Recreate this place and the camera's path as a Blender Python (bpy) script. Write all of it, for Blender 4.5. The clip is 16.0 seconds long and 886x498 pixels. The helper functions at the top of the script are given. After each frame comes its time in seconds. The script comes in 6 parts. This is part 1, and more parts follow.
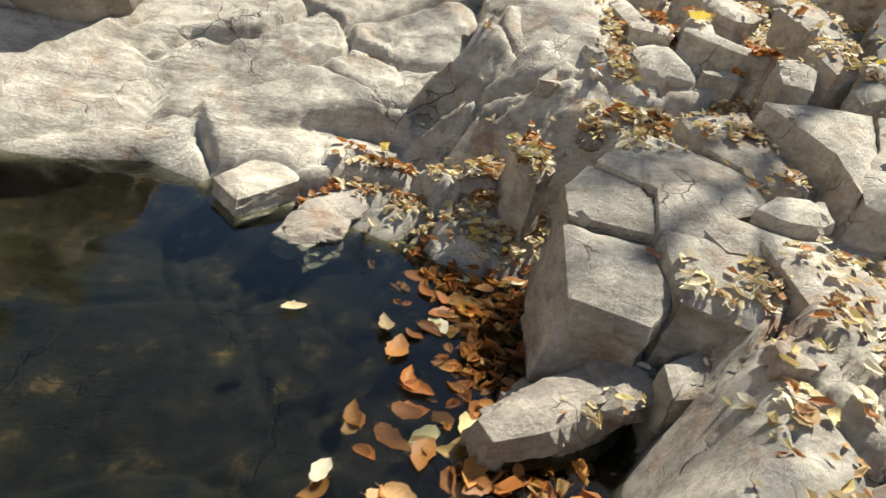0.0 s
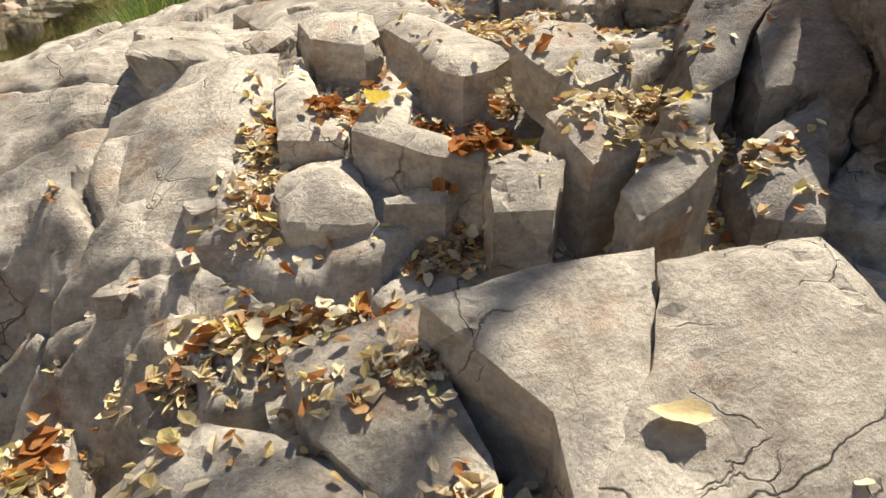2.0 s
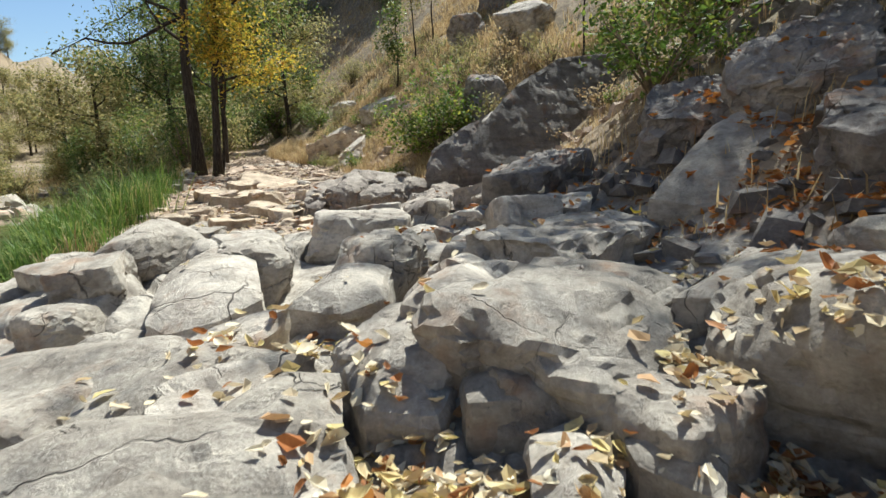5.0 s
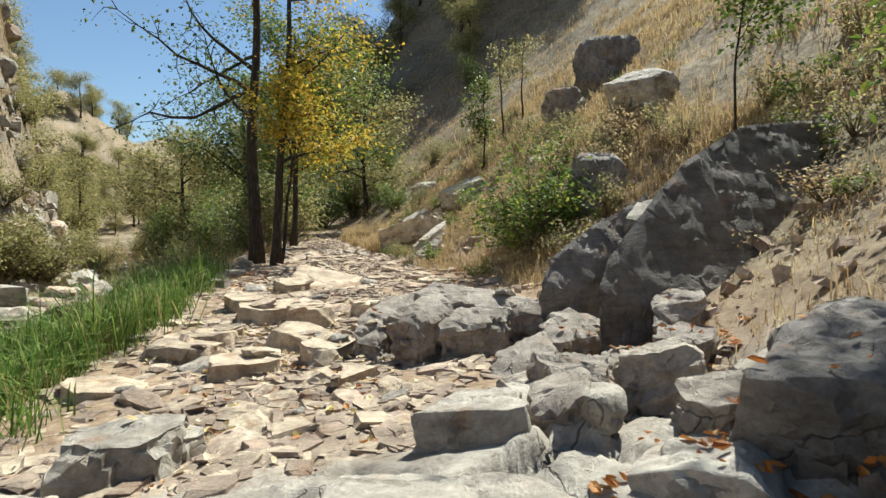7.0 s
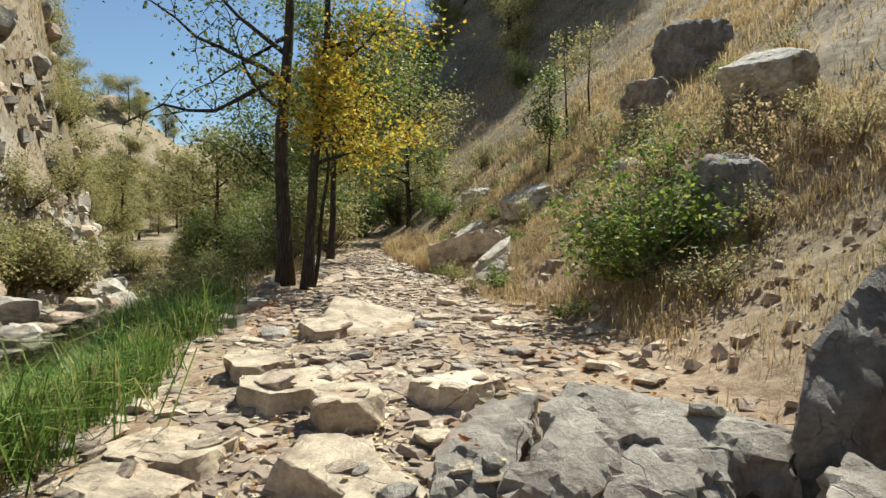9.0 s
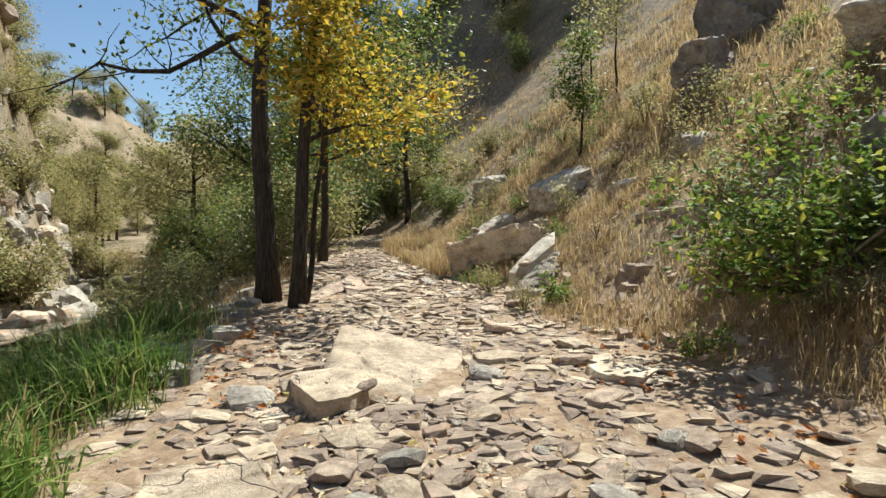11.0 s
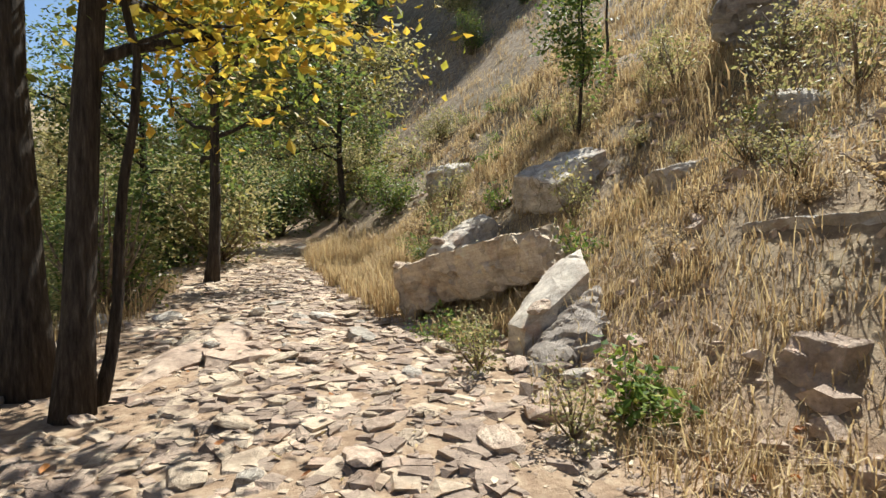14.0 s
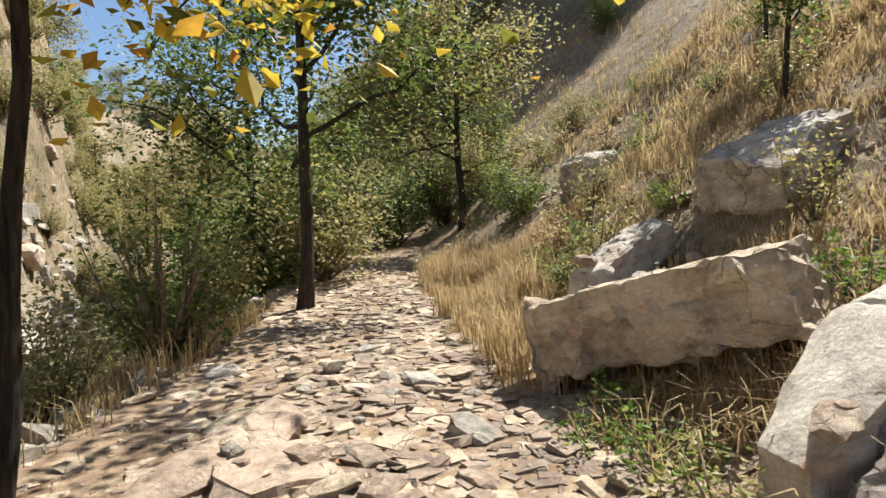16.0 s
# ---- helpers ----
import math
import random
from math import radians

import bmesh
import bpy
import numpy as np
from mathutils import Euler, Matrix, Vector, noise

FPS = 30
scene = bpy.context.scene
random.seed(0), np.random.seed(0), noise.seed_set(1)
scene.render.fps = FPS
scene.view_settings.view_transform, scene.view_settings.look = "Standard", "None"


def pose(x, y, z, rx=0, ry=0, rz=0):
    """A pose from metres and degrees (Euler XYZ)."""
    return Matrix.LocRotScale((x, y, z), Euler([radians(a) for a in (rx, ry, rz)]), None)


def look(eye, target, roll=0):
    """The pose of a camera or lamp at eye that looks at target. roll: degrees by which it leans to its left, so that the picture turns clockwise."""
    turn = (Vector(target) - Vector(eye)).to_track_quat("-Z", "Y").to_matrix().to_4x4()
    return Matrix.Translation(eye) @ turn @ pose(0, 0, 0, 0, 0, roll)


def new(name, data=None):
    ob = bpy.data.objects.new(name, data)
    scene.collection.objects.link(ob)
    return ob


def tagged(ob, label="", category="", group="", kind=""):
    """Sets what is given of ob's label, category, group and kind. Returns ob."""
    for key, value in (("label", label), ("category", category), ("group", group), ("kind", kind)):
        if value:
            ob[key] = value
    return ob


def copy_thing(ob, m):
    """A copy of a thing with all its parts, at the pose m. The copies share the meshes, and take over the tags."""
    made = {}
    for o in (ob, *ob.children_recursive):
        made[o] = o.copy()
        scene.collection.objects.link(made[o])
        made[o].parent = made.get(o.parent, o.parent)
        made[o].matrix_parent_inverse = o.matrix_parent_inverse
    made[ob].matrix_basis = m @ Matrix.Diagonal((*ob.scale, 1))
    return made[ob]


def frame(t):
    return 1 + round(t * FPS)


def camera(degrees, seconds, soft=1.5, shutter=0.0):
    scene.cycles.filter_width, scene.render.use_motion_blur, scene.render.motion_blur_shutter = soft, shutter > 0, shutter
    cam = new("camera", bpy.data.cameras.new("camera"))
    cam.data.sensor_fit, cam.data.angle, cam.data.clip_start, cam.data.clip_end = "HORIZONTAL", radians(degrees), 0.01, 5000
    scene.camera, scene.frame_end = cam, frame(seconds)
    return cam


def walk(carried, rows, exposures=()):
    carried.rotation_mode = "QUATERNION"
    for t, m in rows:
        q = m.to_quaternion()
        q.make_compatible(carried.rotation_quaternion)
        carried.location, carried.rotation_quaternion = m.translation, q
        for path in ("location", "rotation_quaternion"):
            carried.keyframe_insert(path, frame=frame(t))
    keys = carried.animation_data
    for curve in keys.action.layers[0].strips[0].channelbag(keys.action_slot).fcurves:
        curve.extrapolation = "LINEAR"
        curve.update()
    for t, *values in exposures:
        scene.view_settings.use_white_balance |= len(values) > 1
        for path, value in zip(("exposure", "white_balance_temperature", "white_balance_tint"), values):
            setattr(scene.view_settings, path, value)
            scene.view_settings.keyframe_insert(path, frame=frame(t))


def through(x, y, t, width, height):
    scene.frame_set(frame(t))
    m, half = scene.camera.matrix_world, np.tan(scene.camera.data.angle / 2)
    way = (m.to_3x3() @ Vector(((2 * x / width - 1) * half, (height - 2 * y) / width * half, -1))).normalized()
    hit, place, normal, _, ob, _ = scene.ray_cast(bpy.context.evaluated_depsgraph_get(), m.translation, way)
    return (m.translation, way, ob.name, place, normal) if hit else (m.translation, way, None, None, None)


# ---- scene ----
import itertools

cam = camera(76.1, 16.0, soft=1.45, shutter=0.12)
CLIMB = [   # seconds, eye, target, roll
    (0, (-0.672, -0.149, 2.004), (-0.21, 1.534, 1.027), 15.2),
    (0.5, (0.316, 0.362, 2.169), (0.735, 2.071, 1.219), 10.3),
    (1, (0.9, 0.784, 2.23), (1.367, 2.494, 1.303), 6.4),
    (1.5, (1.451, 1.303, 2.417), (1.935, 2.99, 1.458), 2.1),
    (2, (1.832, 1.765, 2.551), (2.298, 3.445, 1.571), 0.8),
    (2.5, (1.946, 2.238, 2.565), (2.452, 3.979, 1.72), 1.8),
    (3, (2.053, 2.734, 2.673), (2.592, 4.519, 1.951), 1.7),
    (3.5, (2.208, 3.235, 2.747), (2.762, 5.025, 2.046), 1.4),
    (4, (2.357, 3.684, 2.821), (2.923, 5.473, 2.13), 0.9),
    (4.5, (2.527, 4.129, 2.866), (3.159, 5.924, 2.251), -0.4),
    (5, (2.879, 4.724, 2.894), (3.569, 6.565, 2.528), -1.3),
    (5.2, (2.938, 4.922, 2.95), (3.645, 6.772, 2.673), -1.0),
]
PATH = [    # seconds, place, turn
    (6.2, 3.32, 6.62, 3.23, 86.2, 0.2, -17.2),
    (7.3, 3.628, 8.486, 3.168, 87.6, -0.01, -12.22),
    (7.5, 3.685, 8.857, 3.233, 87.59, -0.05, -11.93),
    (8.0, 3.74, 9.673, 3.421, 87.62, -0.42, -11.32),
    (8.5, 3.634, 10.356, 3.513, 87.64, -0.74, -10.34),
    (9.0, 3.544, 10.944, 3.472, 87.78, -0.77, -9.36),
    (9.2, 3.515, 11.19, 3.461, 87.77, -0.87, -9.04),
    (11.3, 3.25, 14.655, 3.476, 87.04, 0.7, -11.67),
    (11.5, 3.256, 15.003, 3.446, 87.02, 0.69, -12.81),
    (12.0, 3.4, 15.938, 3.477, 86.86, 0.53, -14.56),
    (12.5, 3.481, 16.779, 3.469, 86.82, 0.14, -15.64),
    (13.0, 3.599, 17.478, 3.6, 86.88, 0.21, -16.49),
    (13.5, 3.818, 18.211, 3.575, 87.01, 0.0, -17.19),
    (14.0, 4.122, 18.95, 3.601, 86.97, -0.3, -16.62),
    (14.5, 4.461, 19.579, 3.644, 86.98, -0.11, -14.48),
    (15.0, 4.658, 20.306, 3.626, 87.26, 0.31, -10.26),
    (15.5, 4.678, 20.919, 3.691, 87.25, 0.9, -7.14),
    (16.0, 4.668, 21.602, 3.729, 87.16, 1.83, -3.86),
]
walk(cam, [(t, look(*held)) for t, *held in CLIMB] + [(t, pose(*place)) for t, *place in PATH],
     exposures=[(0.0, 1.18, 6250, 4), (1.5, 1.14, 6650, 9), (3.5, 0.94, 6300, 8), (4.5, 0.88, 5900, 5), (5.0, 0.96, 5700, 4), (9.0, 0.88, 5850, 1), (12.0, 1.03, 5850, 5), (16.0, 1.14, 5950, 8)])

# ---- light ----
SUN_ELEVATION, SUN_AZIMUTH = 56.0, 46.0   # degrees; azimuth turns from +y towards +x
world = bpy.data.worlds.new("world")
scene.world = world
world.use_nodes = True
_n = world.node_tree.nodes
_sky = _n.new("ShaderNodeTexSky")
_sky.sky_type, _sky.sun_disc = "NISHITA", False
_sky.sun_elevation, _sky.sun_rotation = radians(SUN_ELEVATION), radians(SUN_AZIMUTH)
_sky.air_density, _sky.dust_density = 1.0, 0.5
_sky.ozone_density = 0.4
world.node_tree.links.new(_sky.outputs[0], _n["Background"].inputs["Color"])
_n["Background"].inputs["Strength"].default_value = 0.064
sun_data = bpy.data.lights.new("sun", "SUN")
sun_data.energy, sun_data.angle, sun_data.color = 5.0, radians(0.6), (1.0, 0.93, 0.80)
sun = new("sun", sun_data)
_d = Vector((math.cos(radians(SUN_ELEVATION)) * math.sin(radians(SUN_AZIMUTH)),
             math.cos(radians(SUN_ELEVATION)) * math.cos(radians(SUN_AZIMUTH)), math.sin(radians(SUN_ELEVATION))))
sun.matrix_basis = look(_d * 60, (0, 0, 0))

# ---- materials ----
class Nodes:
    """A short way to wire a node material."""

    def __init__(self, name):
        self.mat = bpy.data.materials.new(name)
        self.mat.use_nodes = True
        self.tree = self.mat.node_tree
        self.bsdf = self.tree.nodes["Principled BSDF"]
        self.out = self.tree.nodes["Material Output"]

    def add(self, kind, **values):
        node = self.tree.nodes.new(kind)
        for key, value in values.items():
            node.inputs[key.replace("_", " ")].default_value = value
        return node

    def link(self, a, b):
        self.tree.links.new(a, b)

    def coords(self, kind="Object"):
        return self.add("ShaderNodeTexCoord").outputs[kind]

    def noise(self, vector, scale, detail=6.0, rough=0.6):
        node = self.add("ShaderNodeTexNoise", Scale=scale, Detail=detail, Roughness=rough)
        self.link(vector, node.inputs["Vector"])
        return node.outputs["Fac"]

    def ramp(self, fac, stops):
        node = self.add("ShaderNodeValToRGB")
        ramp = node.color_ramp
        while len(ramp.elements) < len(stops):
            ramp.elements.new(0.5)
        for element, (at, colour) in zip(ramp.elements, stops):
            element.position, element.color = at, (*colour, 1)
        self.link(fac, node.inputs["Fac"])
        return node.outputs["Color"]

    def mix(self, fac, a, b, blend="MIX"):
        node = self.add("ShaderNodeMix")
        node.data_type, node.blend_type = "RGBA", blend
        for index, value in ((0, fac), (6, a), (7, b)):
            if isinstance(value, (int, float)):
                node.inputs[index].default_value = value
            elif isinstance(value, tuple):
                node.inputs[index].default_value = (*value, 1)
            else:
                self.link(value, node.inputs[index])
        return node.outputs[2]

    def bump(self, height, strength, distance=0.02, normal=None):
        node = self.add("ShaderNodeBump", Strength=strength, Distance=distance)
        self.link(height, node.inputs["Height"])
        if normal is not None:
            self.link(normal, node.inputs["Normal"])
        return node.outputs["Normal"]

    def done(self, colour, normal=None, rough=0.85, spec=0.3):
        if isinstance(colour, tuple):
            self.bsdf.inputs["Base Color"].default_value = (*colour, 1)
        else:
            self.link(colour, self.bsdf.inputs["Base Color"])
        if normal is not None:
            self.link(normal, self.bsdf.inputs["Normal"])
        if isinstance(rough, (int, float)):
            self.bsdf.inputs["Roughness"].default_value = rough
        else:
            self.link(rough, self.bsdf.inputs["Roughness"])
        self.bsdf.inputs["Specular IOR Level"].default_value = spec
        return self.mat


def rock_colours(n, p, tones, stain=(0.30, 0.15, 0.07), dark=(0.13, 0.12, 0.11)):
    """Grain, blotches, rust stains and hairline cracks; gives colour and relief."""
    broad = n.noise(p, 0.9, 5.0, 0.6)
    base = n.ramp(broad, [(0.28, tones[0]), (0.5, tones[1]), (0.72, tones[2])])
    grain = n.noise(p, 38.0, 8.0, 0.72)
    base = n.mix(0.5, base, n.ramp(grain, [(0.3, (0.30, 0.29, 0.28)), (0.7, (0.70, 0.70, 0.69))]), "OVERLAY")
    blotch = n.noise(p, 3.6, 7.0, 0.72)
    base = n.mix(0.7, base, n.ramp(blotch, [(0.34, (0.30, 0.28, 0.27)), (0.5, (0.52, 0.52, 0.52)), (0.68, (0.68, 0.68, 0.66))]), "OVERLAY")
    rust = n.ramp(n.noise(p, 2.1, 6.0, 0.65), [(0.57, (0, 0, 0)), (0.72, (1, 1, 1))])
    base = n.mix(n.mix(0.65, (0, 0, 0), rust), base, stain)
    lichen = n.ramp(n.noise(p, 6.5, 8.0, 0.75), [(0.60, (0, 0, 0)), (0.70, (1, 1, 1))])
    base = n.mix(n.mix(0.55, (0, 0, 0), lichen), base, dark)
    crack = n.add("ShaderNodeTexVoronoi", Scale=1.3)
    crack.feature = "DISTANCE_TO_EDGE"
    warp = n.add("ShaderNodeMix")
    warp.data_type = "RGBA"
    wob = n.add("ShaderNodeTexNoise", Scale=3.1, Detail=6.0)
    n.link(p, wob.inputs["Vector"])
    warp.inputs[0].default_value = 0.22
    n.link(p, warp.inputs[6])
    n.link(wob.outputs["Color"], warp.inputs[7])
    n.link(warp.outputs[2], crack.inputs["Vector"])
    line = n.ramp(crack.outputs["Distance"], [(0.0, (0, 0, 0)), (0.006, (1, 1, 1))])
    some = n.ramp(n.noise(p, 0.8, 3.0, 0.5), [(0.40, (0, 0, 0)), (0.47, (1, 1, 1))])
    line = n.mix(some, line, (1, 1, 1))
    hair = n.add("ShaderNodeTexVoronoi", Scale=4.6)
    hair.feature = "DISTANCE_TO_EDGE"
    n.link(warp.outputs[2], hair.inputs["Vector"])
    thin = n.ramp(hair.outputs["Distance"], [(0.0, (0, 0, 0)), (0.014, (1, 1, 1))])
    thin = n.mix(n.ramp(n.noise(p, 1.7, 3.0, 0.5), [(0.36, (0, 0, 0)), (0.42, (1, 1, 1))]), thin, (1, 1, 1))
    line = n.mix(1.0, line, thin, "MULTIPLY")
    pits = n.ramp(n.noise(p, 21.0, 6.0, 0.65), [(0.30, (0, 0, 0)), (0.37, (1, 1, 1))])
    base = n.mix(n.mix(0.75, (1, 1, 1), line), (0.07, 0.06, 0.055), base)
    base = n.mix(n.mix(0.45, (1, 1, 1), pits), (0.10, 0.09, 0.08), base)
    chips = n.add("ShaderNodeTexVoronoi", Scale=7.0)
    n.link(warp.outputs[2], chips.inputs["Vector"])
    chipped = n.mix(0.5, n.mix(0.35, n.noise(p, 6.0, 10.0, 0.72), pits), chips.outputs["Distance"])
    strata = n.add("ShaderNodeMapping")
    strata.inputs["Scale"].default_value = (1.2, 4.5, 9.0)
    strata.inputs["Rotation"].default_value = (0.25, 0.1, 0.42)
    n.link(p, strata.inputs["Vector"])
    bed = n.noise(strata.outputs[0], 1.6, 8.0, 0.68)
    base = n.mix(0.45, base, n.ramp(bed, [(0.36, (0.28, 0.27, 0.26)), (0.5, (0.52, 0.52, 0.52)), (0.66, (0.66, 0.66, 0.65))]), "OVERLAY")
    relief = n.mix(0.25, n.mix(0.3, n.mix(0.45, chipped, bed), grain), line)
    return base, relief


def rock_material(name, tones, spread=0.10, strength=1.0):
    n = Nodes(name)
    p = n.coords()
    shift = n.add("ShaderNodeVectorMath")
    shift.operation = "MULTIPLY_ADD"
    info = n.add("ShaderNodeObjectInfo")
    n.link(info.outputs["Location"], shift.inputs[0])
    shift.inputs[1].default_value = (3.1, 3.1, 3.1)
    n.link(p, shift.inputs[2])
    colour, relief = rock_colours(n, shift.outputs[0], tones)
    bright = n.ramp(info.outputs["Random"], [(0.0, (0.5 - spread, 0.5 - spread, 0.5 - spread)), (1.0, (0.5 + spread, 0.5 + spread * 0.95, 0.5 + spread * 0.9))])
    colour = n.mix(1.0, colour, bright, "OVERLAY")
    return n.done(colour, n.bump(relief, strength, 0.085), 0.85, 0.2)


GREY = ((0.25, 0.222, 0.188), (0.385, 0.345, 0.293), (0.49, 0.442, 0.38))
TAN = ((0.34, 0.27, 0.20), (0.47, 0.38, 0.28), (0.58, 0.48, 0.36))
# dark rock tones that also carry the shade on boulders below the slope
DARK_SHADE = ((0.13, 0.12, 0.11), (0.20, 0.18, 0.165), (0.29, 0.26, 0.23))
PINK = ((0.31, 0.23, 0.18), (0.42, 0.325, 0.25), (0.54, 0.44, 0.34))
# brown-grey rock, taken darker to carry shade on faces turned from the sun
BROWN_SHADE = ((0.21, 0.18, 0.155), (0.30, 0.26, 0.22), (0.40, 0.35, 0.30))
rock_brown_shade = rock_material("brown grey rock with shade in its tone", BROWN_SHADE)
rock_grey = rock_material("grey rock", GREY)
rock_tan = rock_material("tan rock", TAN)
rock_dark_shade = rock_material("dark weathered and shaded rock", DARK_SHADE)
stone_pink = rock_material("pinkish path stone", PINK, 0.16)


def ground_material():
    """Rock, stony soil, dry litter and grassy earth, mixed by the sheet's own masks."""
    n = Nodes("ground")
    p = n.coords()
    rock, relief = rock_colours(n, p, GREY)
    soil = n.ramp(n.noise(p, 7.0, 9.0, 0.7), [(0.3, (0.16, 0.10, 0.062)), (0.5, (0.30, 0.21, 0.135)), (0.68, (0.44, 0.34, 0.23))])
    hill = n.ramp(n.noise(p, 3.0, 9.0, 0.75), [(0.3, (0.085, 0.062, 0.042)), (0.48, (0.20, 0.15, 0.098)), (0.66, (0.35, 0.285, 0.19))])
    masks = n.add("ShaderNodeVertexColor")
    masks.layer_name = "masks"
    split = n.add("ShaderNodeSeparateColor")
    n.link(masks.outputs["Color"], split.inputs[0])
    colour = n.mix(split.outputs[0], soil, rock)
    patch = n.ramp(n.noise(p, 0.16, 9.0, 0.72), [(0.36, (0.20, 0.21, 0.13)), (0.5, (0.50, 0.50, 0.48)), (0.66, (0.66, 0.64, 0.60))])
    hill = n.mix(0.85, hill, patch, "OVERLAY")
    colour = n.mix(split.outputs[1], colour, hill)
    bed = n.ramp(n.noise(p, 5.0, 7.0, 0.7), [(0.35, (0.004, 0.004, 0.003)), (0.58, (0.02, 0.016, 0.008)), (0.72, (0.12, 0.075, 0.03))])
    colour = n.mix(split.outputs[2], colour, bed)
    return n.done(colour, n.bump(relief, 1.0, 0.08), 0.88, 0.2)


ground_mat = ground_material()


def leaf_material(name, stops, per_object=False, through=0.35, rough=0.55):
    """Blades whose colour differs from leaf to leaf, thin enough to let light through."""
    n = Nodes(name)
    pick = n.add("ShaderNodeObjectInfo").outputs["Random"] if per_object else n.add("ShaderNodeNewGeometry").outputs["Random Per Island"]
    colour = n.ramp(pick, stops)
    blotch = n.ramp(n.noise(n.coords("Generated" if per_object else "Object"), 9.0, 5.0, 0.7), [(0.35, (0.30, 0.28, 0.26)), (0.65, (0.62, 0.62, 0.60))])
    colour = n.mix(0.6, colour, blotch, "OVERLAY")
    n.done(colour, None, rough, 0.2)
    thin = n.add("ShaderNodeBsdfTranslucent")
    n.link(colour, thin.inputs["Color"])
    both = n.add("ShaderNodeMixShader", Fac=through)
    n.link(n.bsdf.outputs[0], both.inputs[1])
    n.link(thin.outputs[0], both.inputs[2])
    n.link(both.outputs[0], n.out.inputs["Surface"])
    return n.mat


DRY = [(0.0, (0.72, 0.64, 0.48)), (0.28, (0.66, 0.57, 0.41)), (0.48, (0.60, 0.49, 0.30)), (0.63, (0.63, 0.53, 0.22)), (0.78, (0.50, 0.36, 0.20)), (0.9, (0.38, 0.17, 0.06)), (1.0, (0.27, 0.12, 0.05))]
RUST = [(0.0, (0.45, 0.17, 0.04)), (0.3, (0.30, 0.11, 0.035)), (0.6, (0.52, 0.24, 0.06)), (0.85, (0.20, 0.08, 0.03)), (1.0, (0.56, 0.36, 0.16))]
litter_mat = leaf_material("dry litter leaves", DRY, False, 0.22, 0.6)
rust_mat = leaf_material("rust brown leaves", RUST, False, 0.3, 0.55)
dry_leaf_mat = leaf_material("fallen leaf", DRY, True, 0.2, 0.55)
rust_leaf_mat = leaf_material("fallen rust leaf", RUST, True, 0.25, 0.5)
yellow_leaf_mat = leaf_material("bright yellow leaf", [(0.0, (0.75, 0.62, 0.05)), (1.0, (0.70, 0.55, 0.16))], True, 0.3, 0.5)
green_mat = leaf_material("green leaves", [(0.0, (0.06, 0.10, 0.025)), (0.45, (0.11, 0.16, 0.04)), (0.8, (0.19, 0.23, 0.05)), (1.0, (0.32, 0.31, 0.07))], False, 0.5, 0.45)
dark_green_mat = leaf_material("dark green leaves", [(0.0, (0.065, 0.105, 0.032)), (0.6, (0.13, 0.18, 0.055)), (1.0, (0.27, 0.28, 0.08))], False, 0.5, 0.45)
yellow_mat = leaf_material("yellow leaves", [(0.0, (0.13, 0.16, 0.03)), (0.3, (0.30, 0.29, 0.04)), (0.6, (0.56, 0.42, 0.05)), (0.85, (0.64, 0.46, 0.06)), (1.0, (0.40, 0.20, 0.03))], False, 0.5, 0.5)
olive_mat = leaf_material("olive leaves", [(0.0, (0.16, 0.17, 0.06)), (0.4, (0.27, 0.26, 0.10)), (0.75, (0.40, 0.35, 0.14)), (1.0, (0.50, 0.40, 0.20))], False, 0.5, 0.5)
bush_mat = leaf_material("bush leaves", [(0.0, (0.06, 0.11, 0.02)), (0.5, (0.13, 0.20, 0.035)), (0.85, (0.24, 0.30, 0.05)), (1.0, (0.45, 0.42, 0.08))], False, 0.4, 0.62)
grass_mat = leaf_material("green grass", [(0.0, (0.06, 0.12, 0.02)), (0.5, (0.12, 0.20, 0.035)), (0.85, (0.22, 0.28, 0.06)), (1.0, (0.40, 0.37, 0.15))], False, 0.35, 0.5)
straw_mat = leaf_material("dry grass", [(0.0, (0.27, 0.17, 0.085)), (0.4, (0.44, 0.32, 0.16)), (0.75, (0.60, 0.48, 0.26)), (1.0, (0.36, 0.26, 0.15))], False, 0.45, 0.6)


def bark_material():
    n = Nodes("dark bark")
    p = n.add("ShaderNodeMapping")
    p.inputs["Scale"].default_value = (14, 14, 1.6)
    n.link(n.coords(), p.inputs["Vector"])
    f = n.noise(p.outputs[0], 2.2, 8.0, 0.7)
    colour = n.ramp(f, [(0.35, (0.018, 0.014, 0.011)), (0.55, (0.06, 0.047, 0.036)), (0.72, (0.13, 0.105, 0.085))])
    return n.done(colour, n.bump(f, 1.0, 0.05), 0.9, 0.2)


def twig_material():
    n = Nodes("dry twig")
    colour = n.ramp(n.noise(n.coords(), 12.0), [(0.35, (0.10, 0.07, 0.045)), (0.65, (0.26, 0.20, 0.14))])
    return n.done(colour, None, 0.85, 0.2)


def water_material():
    n = Nodes("still water")
    b = n.bsdf
    b.inputs["Base Color"].default_value = (0.20, 0.23, 0.16, 1)
    b.inputs["Roughness"].default_value = 0.015
    b.inputs["IOR"].default_value = 1.33
    b.inputs["Transmission Weight"].default_value = 1.0
    n.link(n.bump(n.noise(n.coords(), 5.0, 2.0, 0.5), 0.05, 0.02), b.inputs["Normal"])
    return n.mat


bark_mat, twig_mat, water_mat = bark_material(), twig_material(), water_material()

